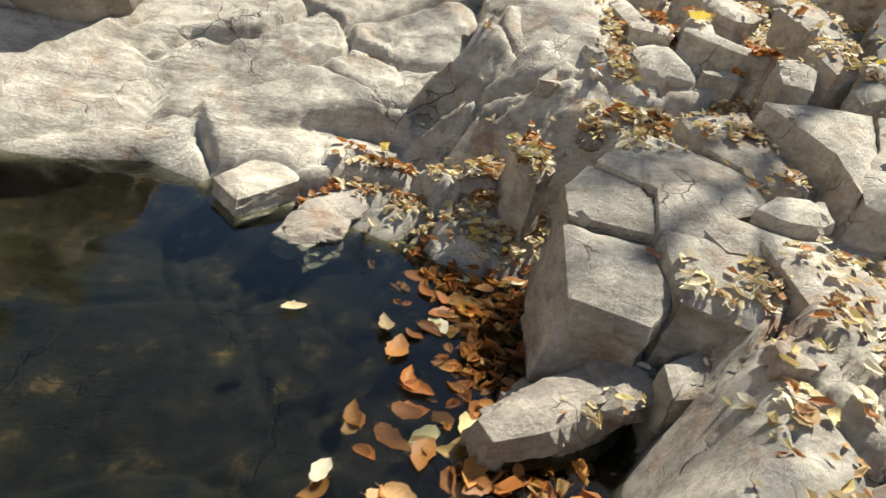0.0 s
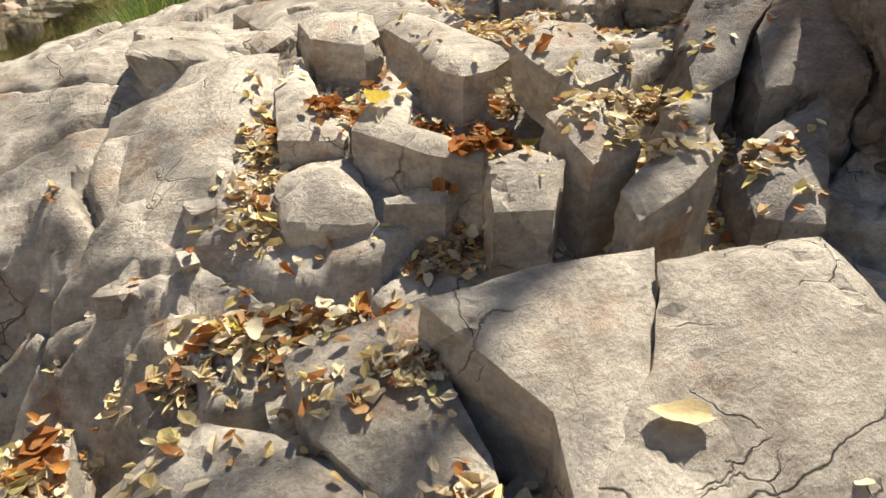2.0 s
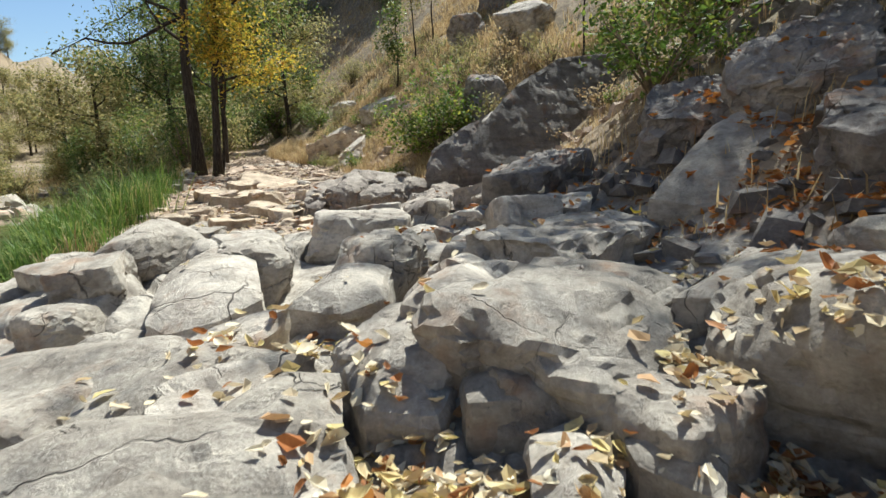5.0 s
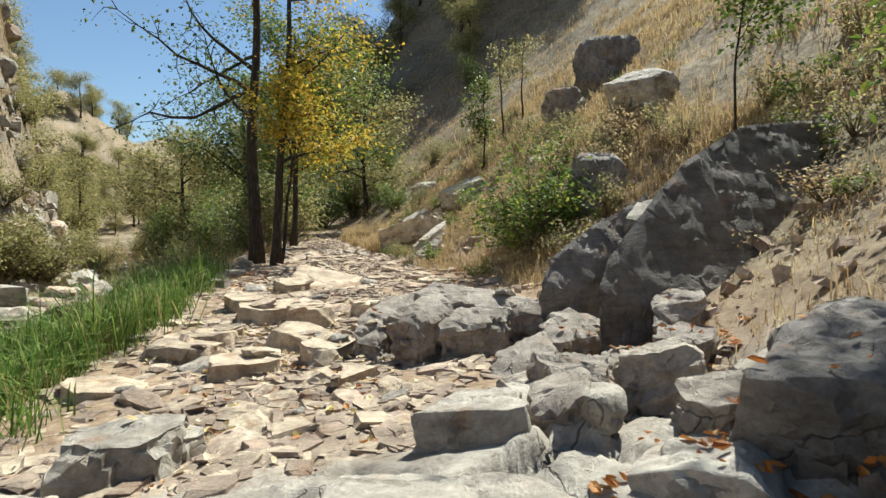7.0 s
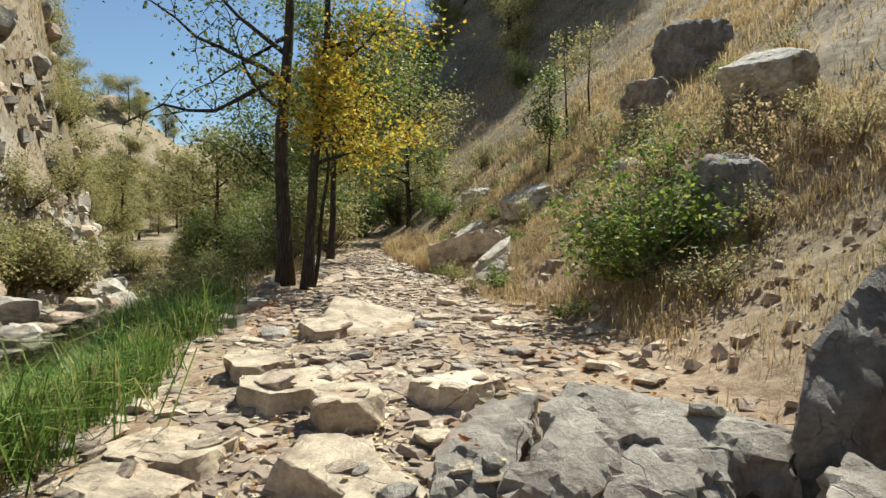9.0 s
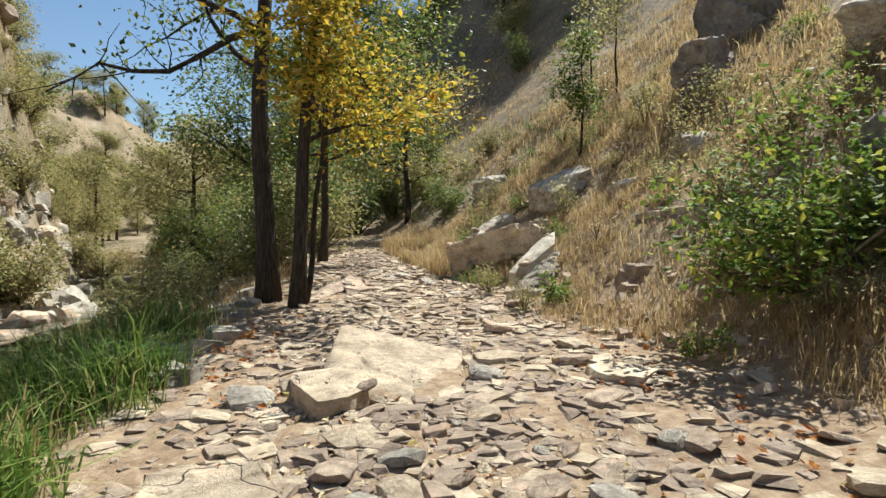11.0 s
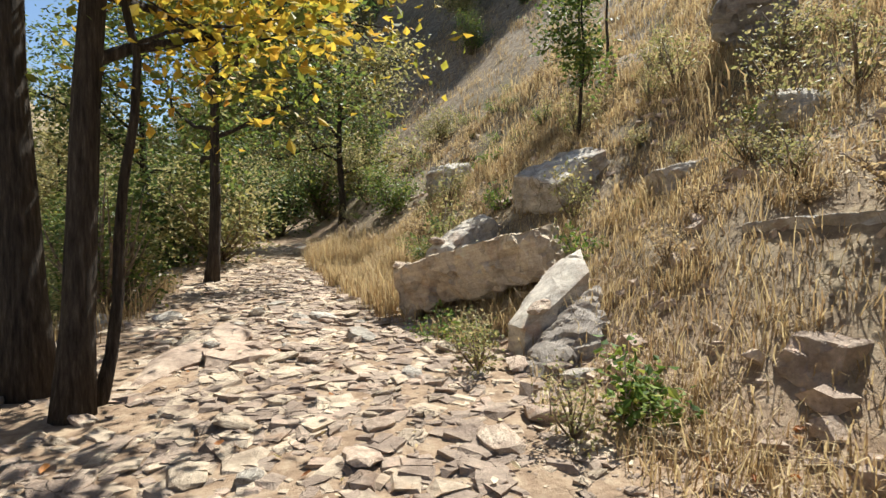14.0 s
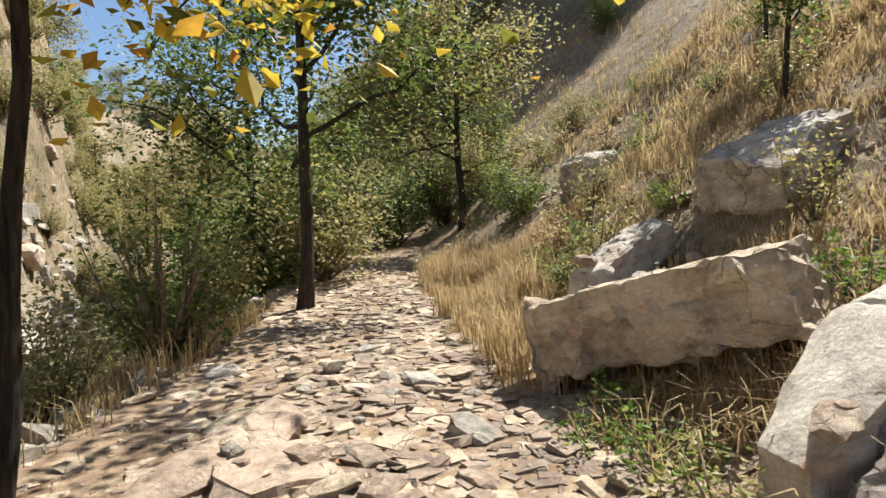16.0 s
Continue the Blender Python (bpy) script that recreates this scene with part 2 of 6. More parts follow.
# ---- the lie of the land ----
# <terrain>
def lattice(ix, iy, seed):
    """A number in 0..1 for every whole cell."""
    h = (ix.astype(np.int64) * 374761393 + iy.astype(np.int64) * 668265263 + seed * 2147483647) & 0xFFFFFFFF
    h = ((h ^ (h >> 13)) * 1274126177) & 0xFFFFFFFF
    h = h ^ (h >> 16)
    return (h & 0xFFFFFF) / float(0xFFFFFF)


def swell(x, y, size, seed):
    """Smooth noise of that wavelength, -1..1."""
    px, py = x / size, y / size
    ix, iy = np.floor(px), np.floor(py)
    fx, fy = px - ix, py - iy
    fx, fy = fx * fx * (3 - 2 * fx), fy * fy * (3 - 2 * fy)
    a, b = lattice(ix, iy, seed), lattice(ix + 1, iy, seed)
    c, d = lattice(ix, iy + 1, seed), lattice(ix + 1, iy + 1, seed)
    return 2 * ((a * (1 - fx) + b * fx) * (1 - fy) + (c * (1 - fx) + d * fx) * fy) - 1


def ease(a, b, x):
    t = np.clip((x - a) / (b - a), 0, 1)
    return t * t * (3 - 2 * t)


def joints(x, y, long, wide, angle, seed):
    """Blocks of jointed rock: a level and a tilt for each, and the distance to its joint."""
    c, s = math.cos(radians(angle)), math.sin(radians(angle))
    p, q = (x * c + y * s) / long, (-x * s + y * c) / wide
    p = p + 0.16 * swell(x, y, 0.9, seed + 5)
    q = q + 0.16 * swell(x, y, 0.7, seed + 6)
    ip, iq = np.floor(p), np.floor(q)
    best = np.full(x.shape, 9.0)
    second = np.full(x.shape, 9.0)
    level = np.zeros(x.shape)
    for dp in (-1, 0, 1):
        for dq in (-1, 0, 1):
            cp, cq = ip + dp, iq + dq
            fp = cp + 0.5 + 0.8 * (lattice(cp, cq, seed) - 0.5)
            fq = cq + 0.5 + 0.8 * (lattice(cp, cq, seed + 1) - 0.5)
            d = np.maximum(abs(p - fp), abs(q - fq)) * 0.7 + 0.3 * np.hypot(p - fp, q - fq)
            here = (lattice(cp, cq, seed + 2) - 0.5) * 2
            here = here + 1.1 * (lattice(cp, cq, seed + 3) - 0.5) * (p - fp) + 1.1 * (lattice(cp, cq, seed + 4) - 0.5) * (q - fq)
            closer = d < best
            second = np.where(closer, best, np.minimum(second, d))
            level = np.where(closer, here, level)
            best = np.where(closer, d, best)
    return level, second - best


def centre(y):
    return np.interp(y, [-4, 0, 5, 8.5, 12, 17, 22, 27, 36, 60], [0.6, 1.2, 2.8, 3.6, 3.6, 3.7, 4.5, 4.8, 4.4, 1.0])


def foot(y):
    """Where the hillside begins."""
    return np.interp(y, [-4, 3, 7, 11, 15, 17.5, 20, 22, 24, 28, 34, 45, 60], [4.4, 4.7, 5.1, 5.8, 6.6, 7.0, 6.7, 6.3, 6.3, 5.9, 5.6, 5.2, 2.5])


def brink(y):
    """Where the rock and the path give way to the water's side."""
    return np.interp(y, [-4, -0.2, 0.5, 1.2, 1.8, 2.3, 3.2, 4.0, 4.6, 5.0, 6.0, 7.5, 9.5, 14, 17, 24, 30, 40, 60], [-1.5, -1.2, 0.45, 1.25, 1.6, 1.7, 1.6, 1.4, 1.0, 0.4, 0.5, 1.2, 1.3, 1.3, 1.3, 1.75, 2.4, 2.2, -2])


def base_height(x, y):
    """The broad shape of the valley: stream, path, hillside and far hills."""
    z = np.interp(y, [-6, 0, 1.5, 3, 4.2, 5.2, 7, 9, 10.5, 12, 14, 17, 20, 24, 28, 36, 60, 120],
                  [0.5, 0.60, 0.76, 0.90, 1.32, 1.72, 1.93, 1.96, 1.92, 1.80, 1.72, 1.85, 1.95, 2.12, 2.2, 2.4, 3.4, 6.0])
    z = z + 0.10 * np.clip(x - centre(y), -2, 3) * (1 - 0.6 * ease(10, 14, y))
    up = np.maximum(x - foot(y), 0)
    hill = 0.76 * (np.sqrt(up * up + 0.5) - 0.7) + 1.5 * ease(10, 40, up) * swell(x, y, 14.0, 3)
    z = z + hill + 0.25 * ease(0.5, 3, up) * swell(x, y, 2.6, 4)
    out = np.maximum(brink(y) - x, 0)
    steep = np.interp(y, [0, 3.0, 3.5, 4.1, 4.8, 5.5, 9, 12, 20], [2.0, 2.4, 1.6, 0.95, 0.75, 0.36, 0.42, 0.62, 0.55])
    drop = steep * (np.sqrt(out * out + 0.04) - 0.2)
    bed = -0.55 + 0.12 * swell(x, y, 1.3, 8) + 0.75 * ease(2.7, 3.9, y + 0.25 * x) * (1 - ease(5.5, 9, y)) * ease(-4.5, -1, x)
    bed = bed + 0.38 * ease(-0.5, 0.7, x) * (1 - ease(3, 4, y))
    z = np.where(z - drop > bed, z - drop, bed)
    # the whaleback: a long slab that dips to the pool and ends in a low undercut edge
    past = y - np.interp(x, [-6, -2.63, -2.09, -1.57, -1.07, -0.39, 0.41, 0.75, 2.0], [2.9, 3.65, 3.9, 4.11, 4.27, 4.52, 4.78, 5.25, 5.6])
    rim = np.interp(x, [-4, -2.63, -1.57, -0.39, 0.41, 1.0], [-0.3, -0.12, 0.18, 0.52, 0.72, 0.86])
    whale = np.minimum(rim + 0.52 * past / (1 + 0.07 * past), 1.66 + 0.02 * past) + 0.04 * swell(x, y, 0.9, 21) + 0.020 * swell(0.28 * (x + y), 1.4 * (y - x), 0.22, 22)
    inside = ease(0.0, 0.09, past) * (1 - ease(0.75, 1.3, x)) * ease(-5.5, -3.4, x) * (1 - ease(6.8, 8.6, y))
    z = z - 0.24 * np.exp(-((past + 0.14) / 0.13) ** 2) * (1 - ease(0.2, 0.8, x)) * ease(-5, -3, x)
    z = z * (1 - inside) + whale * inside
    # the hump of bedrock that ends the outcrop on the stream's side
    crest = np.interp(x, [-2.4, -1.5, -0.6, 0.06, 0.95, 1.6, 2.2, 2.7, 3.2], [0.2, 1.0, 1.40, 1.64, 1.86, 2.06, 2.18, 1.95, 1.5])
    z = np.maximum(z, crest - np.where(y < 9.6, 0.11, 0.30) * (y - 9.6) ** 2)
    bank = np.interp(y, [-6, 4, 12, 25, 40, 60, 120], [-3.6, -3.4, -5.2, -6.4, -7.2, -14.5, -42])
    far = np.maximum(bank - x, 0)
    rise = 0.55 * far + 1.7 * np.maximum(far - 3.5, 0) * ease(16, 34, y) + 3.4 * np.maximum(far - 1.4, 0) * ease(36, 48, y) * (1 - ease(80, 110, y)) + 0.5 * ease(1, 4, far) * swell(x, y, 2.2, 9) + 2.5 * ease(8, 20, far) * swell(x, y, 9.0, 10) + 1.3 * ease(5, 12, far) * abs(swell(x, y, 3.6, 11))
    z = np.maximum(z, bed + np.minimum(rise, 27 + 5 * swell(x, y, 11.0, 12)))
    spur = 44 * np.exp(-((x - 46) / 35.0) ** 2 - ((y - 106) / 30.0) ** 2) + 11 * np.exp(-((x + 46) / 30.0) ** 2 - ((y - 190) / 40.0) ** 2)
    z = z + spur * (1 + 0.12 * swell(x, y, 12.0, 13))
    rim = np.hypot(x, y - 20)
    return z + 30 * ease(150, 420, rim) * (0.6 + 0.4 * swell(x, y, 70.0, 14))


def rockiness(x, y):
    """1 on the bare outcrop, 0 on soil and loose stones."""
    r = (1 - ease(10.3, 12.2, y + 0.4 * swell(x, y, 1.0, 20))) * (1 - ease(0.2, 1.6, x - foot(y)))
    return np.clip(r, 0, 1)


def ground_height(x, y):
    x, y = np.asarray(x, float), np.asarray(y, float)
    z = base_height(x, y)
    near = np.exp(-np.maximum(np.hypot(x - 2.5, (y - 6) * 0.6) - 7, 0) / 2.5)
    r = rockiness(x, y) * near
    wet = ease(-0.15, 0.25, z)
    big, edge = joints(x, y, 1.5, 0.95, 24, 31)
    small, line = joints(x, y, 0.55, 0.36, 31, 47)
    z = z + r * (0.09 * big - 0.13 * np.exp(-(edge / 0.05) ** 2)) * (0.35 + 0.65 * wet)
    z = z + r * (0.05 * small - 0.05 * np.exp(-(line / 0.06) ** 2)) * ease(-0.3, 0.6, swell(x, y, 1.7, 50))
    chip, nick = joints(x, y, 0.21, 0.14, 12, 63)
    z = z + r * (0.022 * chip - 0.022 * np.exp(-(nick / 0.08) ** 2)) * ease(-0.35, 0.35, swell(x, y, 1.1, 66)) * wet
    z = z + r * 0.05 * swell(x, y, 0.8, 51) + r * 0.02 * swell(x, y, 0.16, 52) + r * 0.009 * swell(x, y, 0.07, 57)
    loose = (1 - rockiness(x, y)) * near
    return z + loose * (0.04 * swell(x, y, 0.5, 53) + 0.02 * swell(x, y, 0.17, 54)) + (1 - near) * 0.25 * swell(x, y, 1.9, 55) * ease(0.5, 3, abs(x - centre(y)) - 2)
# </terrain>


def ground_at(x, y):
    return float(ground_height(np.array([x]), np.array([y]))[0])


def spaced(*runs):
    """Grid lines: (from, to, first step, last step) one after another."""
    lines = []
    for a, b, s0, s1 in runs:
        v = a
        while v < b:
            lines.append(v)
            v += s0 + (s1 - s0) * (v - a) / (b - a)
    lines.append(runs[-1][1])
    return np.array(lines)


def build_ground():
    xs = spaced((-480, -60, 45, 10), (-60, -12, 6, 1.0), (-12, -1.6, 0.7, 0.09), (-1.6, 4.6, 0.026, 0.026), (4.6, 5.6, 0.035, 0.06), (5.6, 14, 0.07, 0.5), (14, 60, 0.8, 5), (60, 480, 8, 45))
    ys = spaced((-400, -20, 45, 6), (-20, -1.2, 3, 0.12), (-1.2, 0.6, 0.06, 0.03), (0.6, 7.5, 0.026, 0.028), (7.5, 11, 0.035, 0.05), (11, 30, 0.06, 0.2), (30, 60, 0.3, 1.2), (60, 160, 1.5, 4), (160, 620, 6, 45))
    gx, gy = np.meshgrid(xs, ys)
    gz = ground_height(gx, gy)
    nx, ny = len(xs), len(ys)
    co = np.stack([gx, gy, gz], -1).reshape(-1, 3)
    i = np.arange(nx * ny).reshape(ny, nx)
    quads = np.stack([i[:-1, :-1], i[:-1, 1:], i[1:, 1:], i[1:, :-1]], -1).reshape(-1, 4)
    mesh = bpy.data.meshes.new("ground")
    mesh.vertices.add(len(co))
    mesh.vertices.foreach_set("co", co.ravel())
    mesh.loops.add(quads.size)
    mesh.loops.foreach_set("vertex_index", quads.ravel().astype(np.int32))
    mesh.polygons.add(len(quads))
    mesh.polygons.foreach_set("loop_start", np.arange(0, quads.size, 4, dtype=np.int32))
    mesh.update(calc_edges=True)
    masks = mesh.color_attributes.new("masks", "FLOAT_COLOR", "POINT")
    hill = ease(0.4, 2.0, gx - foot(gy)) + ease(0.3, 1.6, brink(gy) - gx) * ease(11, 13, gy) + ease(40, 60, gy)
    stony = ease(1, 3, -5.0 - gx) * (0.5 + 0.5 * swell(gx, gy, 3.0, 61))
    rocky = np.clip(rockiness(gx, gy) + stony, 0, 1)
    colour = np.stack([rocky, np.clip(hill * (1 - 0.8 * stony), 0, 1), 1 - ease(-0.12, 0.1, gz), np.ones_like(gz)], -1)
    masks.data.foreach_set("color", colour.reshape(-1, 4).ravel().astype(np.float32))
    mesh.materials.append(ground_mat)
    mesh.polygons.foreach_set("use_smooth", np.ones(len(quads), bool))
    return tagged(new("ground", mesh), "grey jointed bedrock, stony soil and dry hillside", "ground", kind="structure")


ground = build_ground()


# ---- makers ----
def part(name, bm, material, parent=None, label=""):
    """One mesh object from a bmesh."""
    mesh = bpy.data.meshes.new(name)
    bm.to_mesh(mesh)
    bm.free()
    mesh.materials.append(material)
    ob = new(name, mesh)
    ob.parent = parent
    if label:
        ob["label"] = label
    return ob


def mesh_of(name, verts, faces, material, smooth=True):
    mesh = bpy.data.meshes.new(name)
    mesh.from_pydata([tuple(v) for v in verts], [], [tuple(f) for f in faces])
    mesh.materials.append(material)
    if smooth:
        mesh.polygons.foreach_set("use_smooth", np.ones(len(mesh.polygons), bool))
    return mesh


def soup(name, verts, size, material, smooth=False):
    """A mesh of many loose faces of that many corners each, from an array of corners."""
    verts = np.asarray(verts, np.float32).reshape(-1, 3)
    count = len(verts) // size
    mesh = bpy.data.meshes.new(name)
    mesh.vertices.add(len(verts))
    mesh.vertices.foreach_set("co", verts.ravel())
    mesh.loops.add(len(verts))
    mesh.loops.foreach_set("vertex_index", np.arange(len(verts), dtype=np.int32))
    mesh.polygons.add(count)
    mesh.polygons.foreach_set("loop_start", np.arange(0, len(verts), size, dtype=np.int32))
    mesh.update(calc_edges=True)
    mesh.materials.append(material)
    return mesh


def shards(name, corners, faces, material):
    """Many alike small shapes in one mesh: corners is (count, k, 3), faces index into k."""
    count, k, _ = corners.shape
    sizes = [len(f) for f in faces]
    flat = np.concatenate([np.array(f) for f in faces])
    idx = (np.arange(count)[:, None] * k + flat[None, :]).ravel().astype(np.int32)
    starts = np.cumsum([0] + sizes[:-1])
    start = (np.arange(count)[:, None] * len(flat) + starts[None, :]).ravel().astype(np.int32)
    mesh = bpy.data.meshes.new(name)
    mesh.vertices.add(count * k)
    mesh.vertices.foreach_set("co", corners.astype(np.float32).ravel())
    mesh.loops.add(len(idx))
    mesh.loops.foreach_set("vertex_index", idx)
    mesh.polygons.add(len(start))
    mesh.polygons.foreach_set("loop_start", start)
    mesh.update(calc_edges=True)
    mesh.polygons.foreach_set("use_smooth", np.zeros(len(start), bool))
    mesh.materials.append(material)
    return mesh


def crag(p, size, seed):
    """Angular broken rock: every cell of space has its level and tilt; also the distance to the next cell."""
    q = p / size + np.array([seed * 1.7, seed * 0.9, seed * 2.3])
    q = q + 0.18 * np.sin(q[:, [1, 2, 0]] * 2.7 + seed)
    cell = np.floor(q)
    best, second, level = np.full(len(q), 9.0), np.full(len(q), 9.0), np.zeros(len(q))
    for k in range(27):
        c = cell + (k % 3 - 1, k // 3 % 3 - 1, k // 9 - 1)
        r = [lattice(c[:, 0] + 57 * c[:, 2], c[:, 1], seed + j) for j in range(7)]
        off = q - c - 0.1 - 0.8 * np.stack(r[:3], 1)
        d = np.abs(off).max(1) * 0.6 + 0.4 * np.sqrt((off * off).sum(1))
        here = 2 * r[3] - 1 + 1.6 * ((r[4] - 0.5) * off[:, 0] + (r[5] - 0.5) * off[:, 1] + (r[6] - 0.5) * off[:, 2])
        closer = d < best
        second = np.where(closer, best, np.minimum(second, d))
        level, best = np.where(closer, here, level), np.where(closer, d, best)
    return level, second - best


def shatter(bm, seed, amount):
    """Push a mesh's points in and out along crags of two sizes, with open joints between the large ones."""
    p = np.array([v.co[:] for v in bm.verts])
    coarse, gap = crag(p, 0.36, seed % 97 + 3)
    chips, nick = crag(p, 0.135, seed % 89 + 11)
    open_joint = np.exp(-(gap / 0.07) ** 2) * (np.sin(p[:, 0] * 2.9 + seed) + np.sin(p[:, 1] * 3.7 + 2 * seed) > 0.1)
    push = 0.042 * coarse - 0.03 * open_joint + 0.015 * chips
    for v, d in zip(bm.verts, push * amount):
        v.co += v.normal * d * (1 - 0.72 * max(v.normal.z, 0.0) ** 2)


def rock_mesh(name, size, seed, material, detail=4, sharp=16.0, rough=0.03, cuts=7):
    """A faceted block: a sphere pressed against the planes of a skewed box and some chipped corners, then roughened."""
    rng = np.random.RandomState(seed)
    bm = bmesh.new()
    bmesh.ops.create_icosphere(bm, subdivisions=detail, radius=1.0)
    d = np.array([v.co[:] for v in bm.verts])
    d /= np.linalg.norm(d, axis=1)[:, None]
    planes = []
    for axis in range(3):
        for sign in (1, -1):
            n = rng.normal(0, 0.13, 3)
            n[axis] += sign
            planes.append((n / np.linalg.norm(n), rng.uniform(0.86, 1.05)))
    for _ in range(cuts):
        n = rng.normal(0, 1, 3)
        n[2] = n[2] * 0.7 + 0.35
        planes.append((n / np.linalg.norm(n), rng.uniform(0.95, 1.3)))
    inv = np.zeros(len(d))
    for n, h in planes:
        inv += np.maximum(d @ n / h, 0) ** sharp
    r = inv ** (-1.0 / sharp)
    p = d * r[:, None] * np.array(size)[None, :] / 2
    scale = float(np.mean(size))
    for v, q, way in zip(bm.verts, p, d):
        q = Vector(q)
        if rough:
            w = q * (2.2 / scale) + Vector((seed * 3.7, seed * 1.3, 0))
            broken = noise.cell(w * 2.1) * 0.5 + noise.cell(w * 4.7) * 0.25
            lump = noise.noise(w) + 0.45 * noise.noise(w * 2.7) + 0.25 * noise.noise(w * 7.0) + 0.14 * noise.noise(w * 17.0)
            split = max(0.0, 0.06 - abs(noise.noise(w * 0.9 + Vector((9, 0, 0)))))
            q = q + Vector(way) * (lump + 0.5 * broken - 22 * split) * rough * scale
        v.co = q
    if rough and detail > 3:
        bm.normal_update()
        shatter(bm, seed, min(1.0, 0.65 * scale + 0.1))
    for f in bm.faces:
        f.smooth = detail > 2
    mesh = bpy.data.meshes.new(name)
    bm.to_mesh(mesh)
    bm.free()
    mesh.set_sharp_from_angle(angle=radians(19))
    mesh.materials.append(material)
    return mesh


def block_mesh(name, size, seed, material, rough=0.02, cuts=6, fine=0.065, broken=1.0):
    """An angular block: a skewed box with corners and edges split off along planes, its faces broken up a little."""
    rng = np.random.RandomState(seed)
    bm = bmesh.new()
    bmesh.ops.create_cube(bm, size=1.0)
    for v in bm.verts:
        v.co = Vector([c * s * (1 + rng.uniform(-0.12, 0.10)) for c, s in zip(v.co, size)])
    for k in range(cuts + 5):
        n = Vector(rng.normal(0, 1, 3))
        n.z = abs(n.z) * (0.25 if k % 3 else 1.3)
        n.normalize()
        reach = sum(abs(a) * s / 2 for a, s in zip(n, size)) * (rng.uniform(0.66, 0.90) if k < cuts else rng.uniform(0.80, 0.93))
        bmesh.ops.bisect_plane(bm, geom=bm.verts[:] + bm.edges[:] + bm.faces[:], plane_co=n * reach, plane_no=n, clear_outer=True)
        bmesh.ops.holes_fill(bm, edges=[e for e in bm.edges if e.is_boundary])
    bmesh.ops.bevel(bm, geom=bm.edges[:], offset=0.018 * float(np.mean(size)) + 0.004, segments=1, profile=0.5, affect="EDGES", clamp_overlap=True)
    bmesh.ops.triangulate(bm, faces=bm.faces[:])
    for _ in range(6):
        long = [e for e in bm.edges if e.calc_length() > fine * 1.5]
        if not long:
            break
        bmesh.ops.subdivide_edges(bm, edges=long, cuts=1)
        bmesh.ops.triangulate(bm, faces=[f for f in bm.faces if len(f.verts) > 3])
    bm.normal_update()
    scale = float(np.mean(size))
    push = []
    for v in bm.verts:
        w = v.co * 2.4 + Vector((seed * 3.7, seed * 1.3, 0))
        strata = noise.noise(Vector((w.x * 0.4, w.y * 0.4, w.z * 5.0)))
        lump = noise.noise(w) + 0.5 * noise.noise(w * 3.1) + 0.35 * noise.noise(w * 8.0)
        step = noise.cell(w * 1.7) - 0.5 * noise.cell(w * 3.9)
        split = max(0.0, 0.035 - abs(noise.noise(w * 0.8 + Vector((9, 0, 0)))))
        push.append(v.normal * (lump + 0.5 * strata + 0.35 * step - 40 * split) * rough * (0.4 + 0.6 * scale))
    for v, p in zip(bm.verts, push):
        v.co += p
    shatter(bm, seed, broken * min(1.6, 0.35 + 0.75 * scale))
    for f in bm.faces:
        f.smooth = True
    mesh = bpy.data.meshes.new(name)
    bm.to_mesh(mesh)
    bm.free()
    mesh.set_sharp_from_angle(angle=radians(17))
    mesh.materials.append(material)
    return mesh


def block(name, x, y, z, size, turn=0, tip=0, lean=0, seed=1, material=None, label="", rough=0.02, cuts=6, fine=0.065):
    ob = new(name, block_mesh(name, size, seed, material or rock_grey, rough, cuts, fine))
    ob.matrix_basis = pose(x, y, z, tip, -lean, turn)
    return tagged(ob, label, "rock")


def rock(name, x, y, z, size, turn=0, tip=0, lean=0, seed=1, material=None, detail=4, label="", sharp=40.0, rough=0.035, cuts=12, group=""):
    """A rock with its middle at x, y, z: tip lifts its far end, lean its right side."""
    ob = new(name, rock_mesh(name, size, seed, material or rock_grey, detail, sharp, rough, cuts))
    ob.matrix_basis = pose(x, y, z, tip, -lean, turn)
    return tagged(ob, label or "grey weathered rock resting on the ground", "rock", group)

# ---- water ----
def water_sheet(name, x0, x1, y0, y1, z, label):
    bm = bmesh.new()
    bmesh.ops.create_grid(bm, x_segments=6, y_segments=6, size=0.5)
    for v in bm.verts:
        v.co = (x0 + (v.co.x + 0.5) * (x1 - x0), y0 + (v.co.y + 0.5) * (y1 - y0), z)
    ob = part(name, bm, water_mat)
    ob.visible_shadow = False
    return tagged(ob, label, "water", kind="structure")




# ---- trees ----
def tube(bm, points, radii, sides=8):
    rings = []
    for k, (p, r) in enumerate(zip(points, radii)):
        a = points[max(k - 1, 0)]
        b = points[min(k + 1, len(points) - 1)]
        axis = (Vector(b) - Vector(a)).normalized()
        u = axis.orthogonal().normalized()
        if abs(axis.z) > 0.3:
            u = (Vector((1, 0, 0)) - axis * axis.x).normalized()
        w = axis.cross(u)
        rings.append([bm.verts.new(Vector(p) + r * (math.cos(2 * math.pi * s / sides) * u + math.sin(2 * math.pi * s / sides) * w)) for s in range(sides)])
    for lo, hi in zip(rings, rings[1:]):
        for s in range(sides):
            bm.faces.new((lo[s], lo[(s + 1) % sides], hi[(s + 1) % sides], hi[s])).smooth = True
    bm.faces.new(list(reversed(rings[0])))
    bm.faces.new(rings[-1])


def limb(start, way, length, bend, rng, steps=7):
    """Points of a crooked limb."""
    p, w = Vector(start), Vector(way).normalized()
    pts = [p.copy()]
    for _ in range(steps):
        w = (w + Vector(rng.normal(0, bend, 3)) + Vector((0, 0, 0.03))).normalized()
        p = p + w * (length / steps)
        pts.append(p.copy())
    return pts


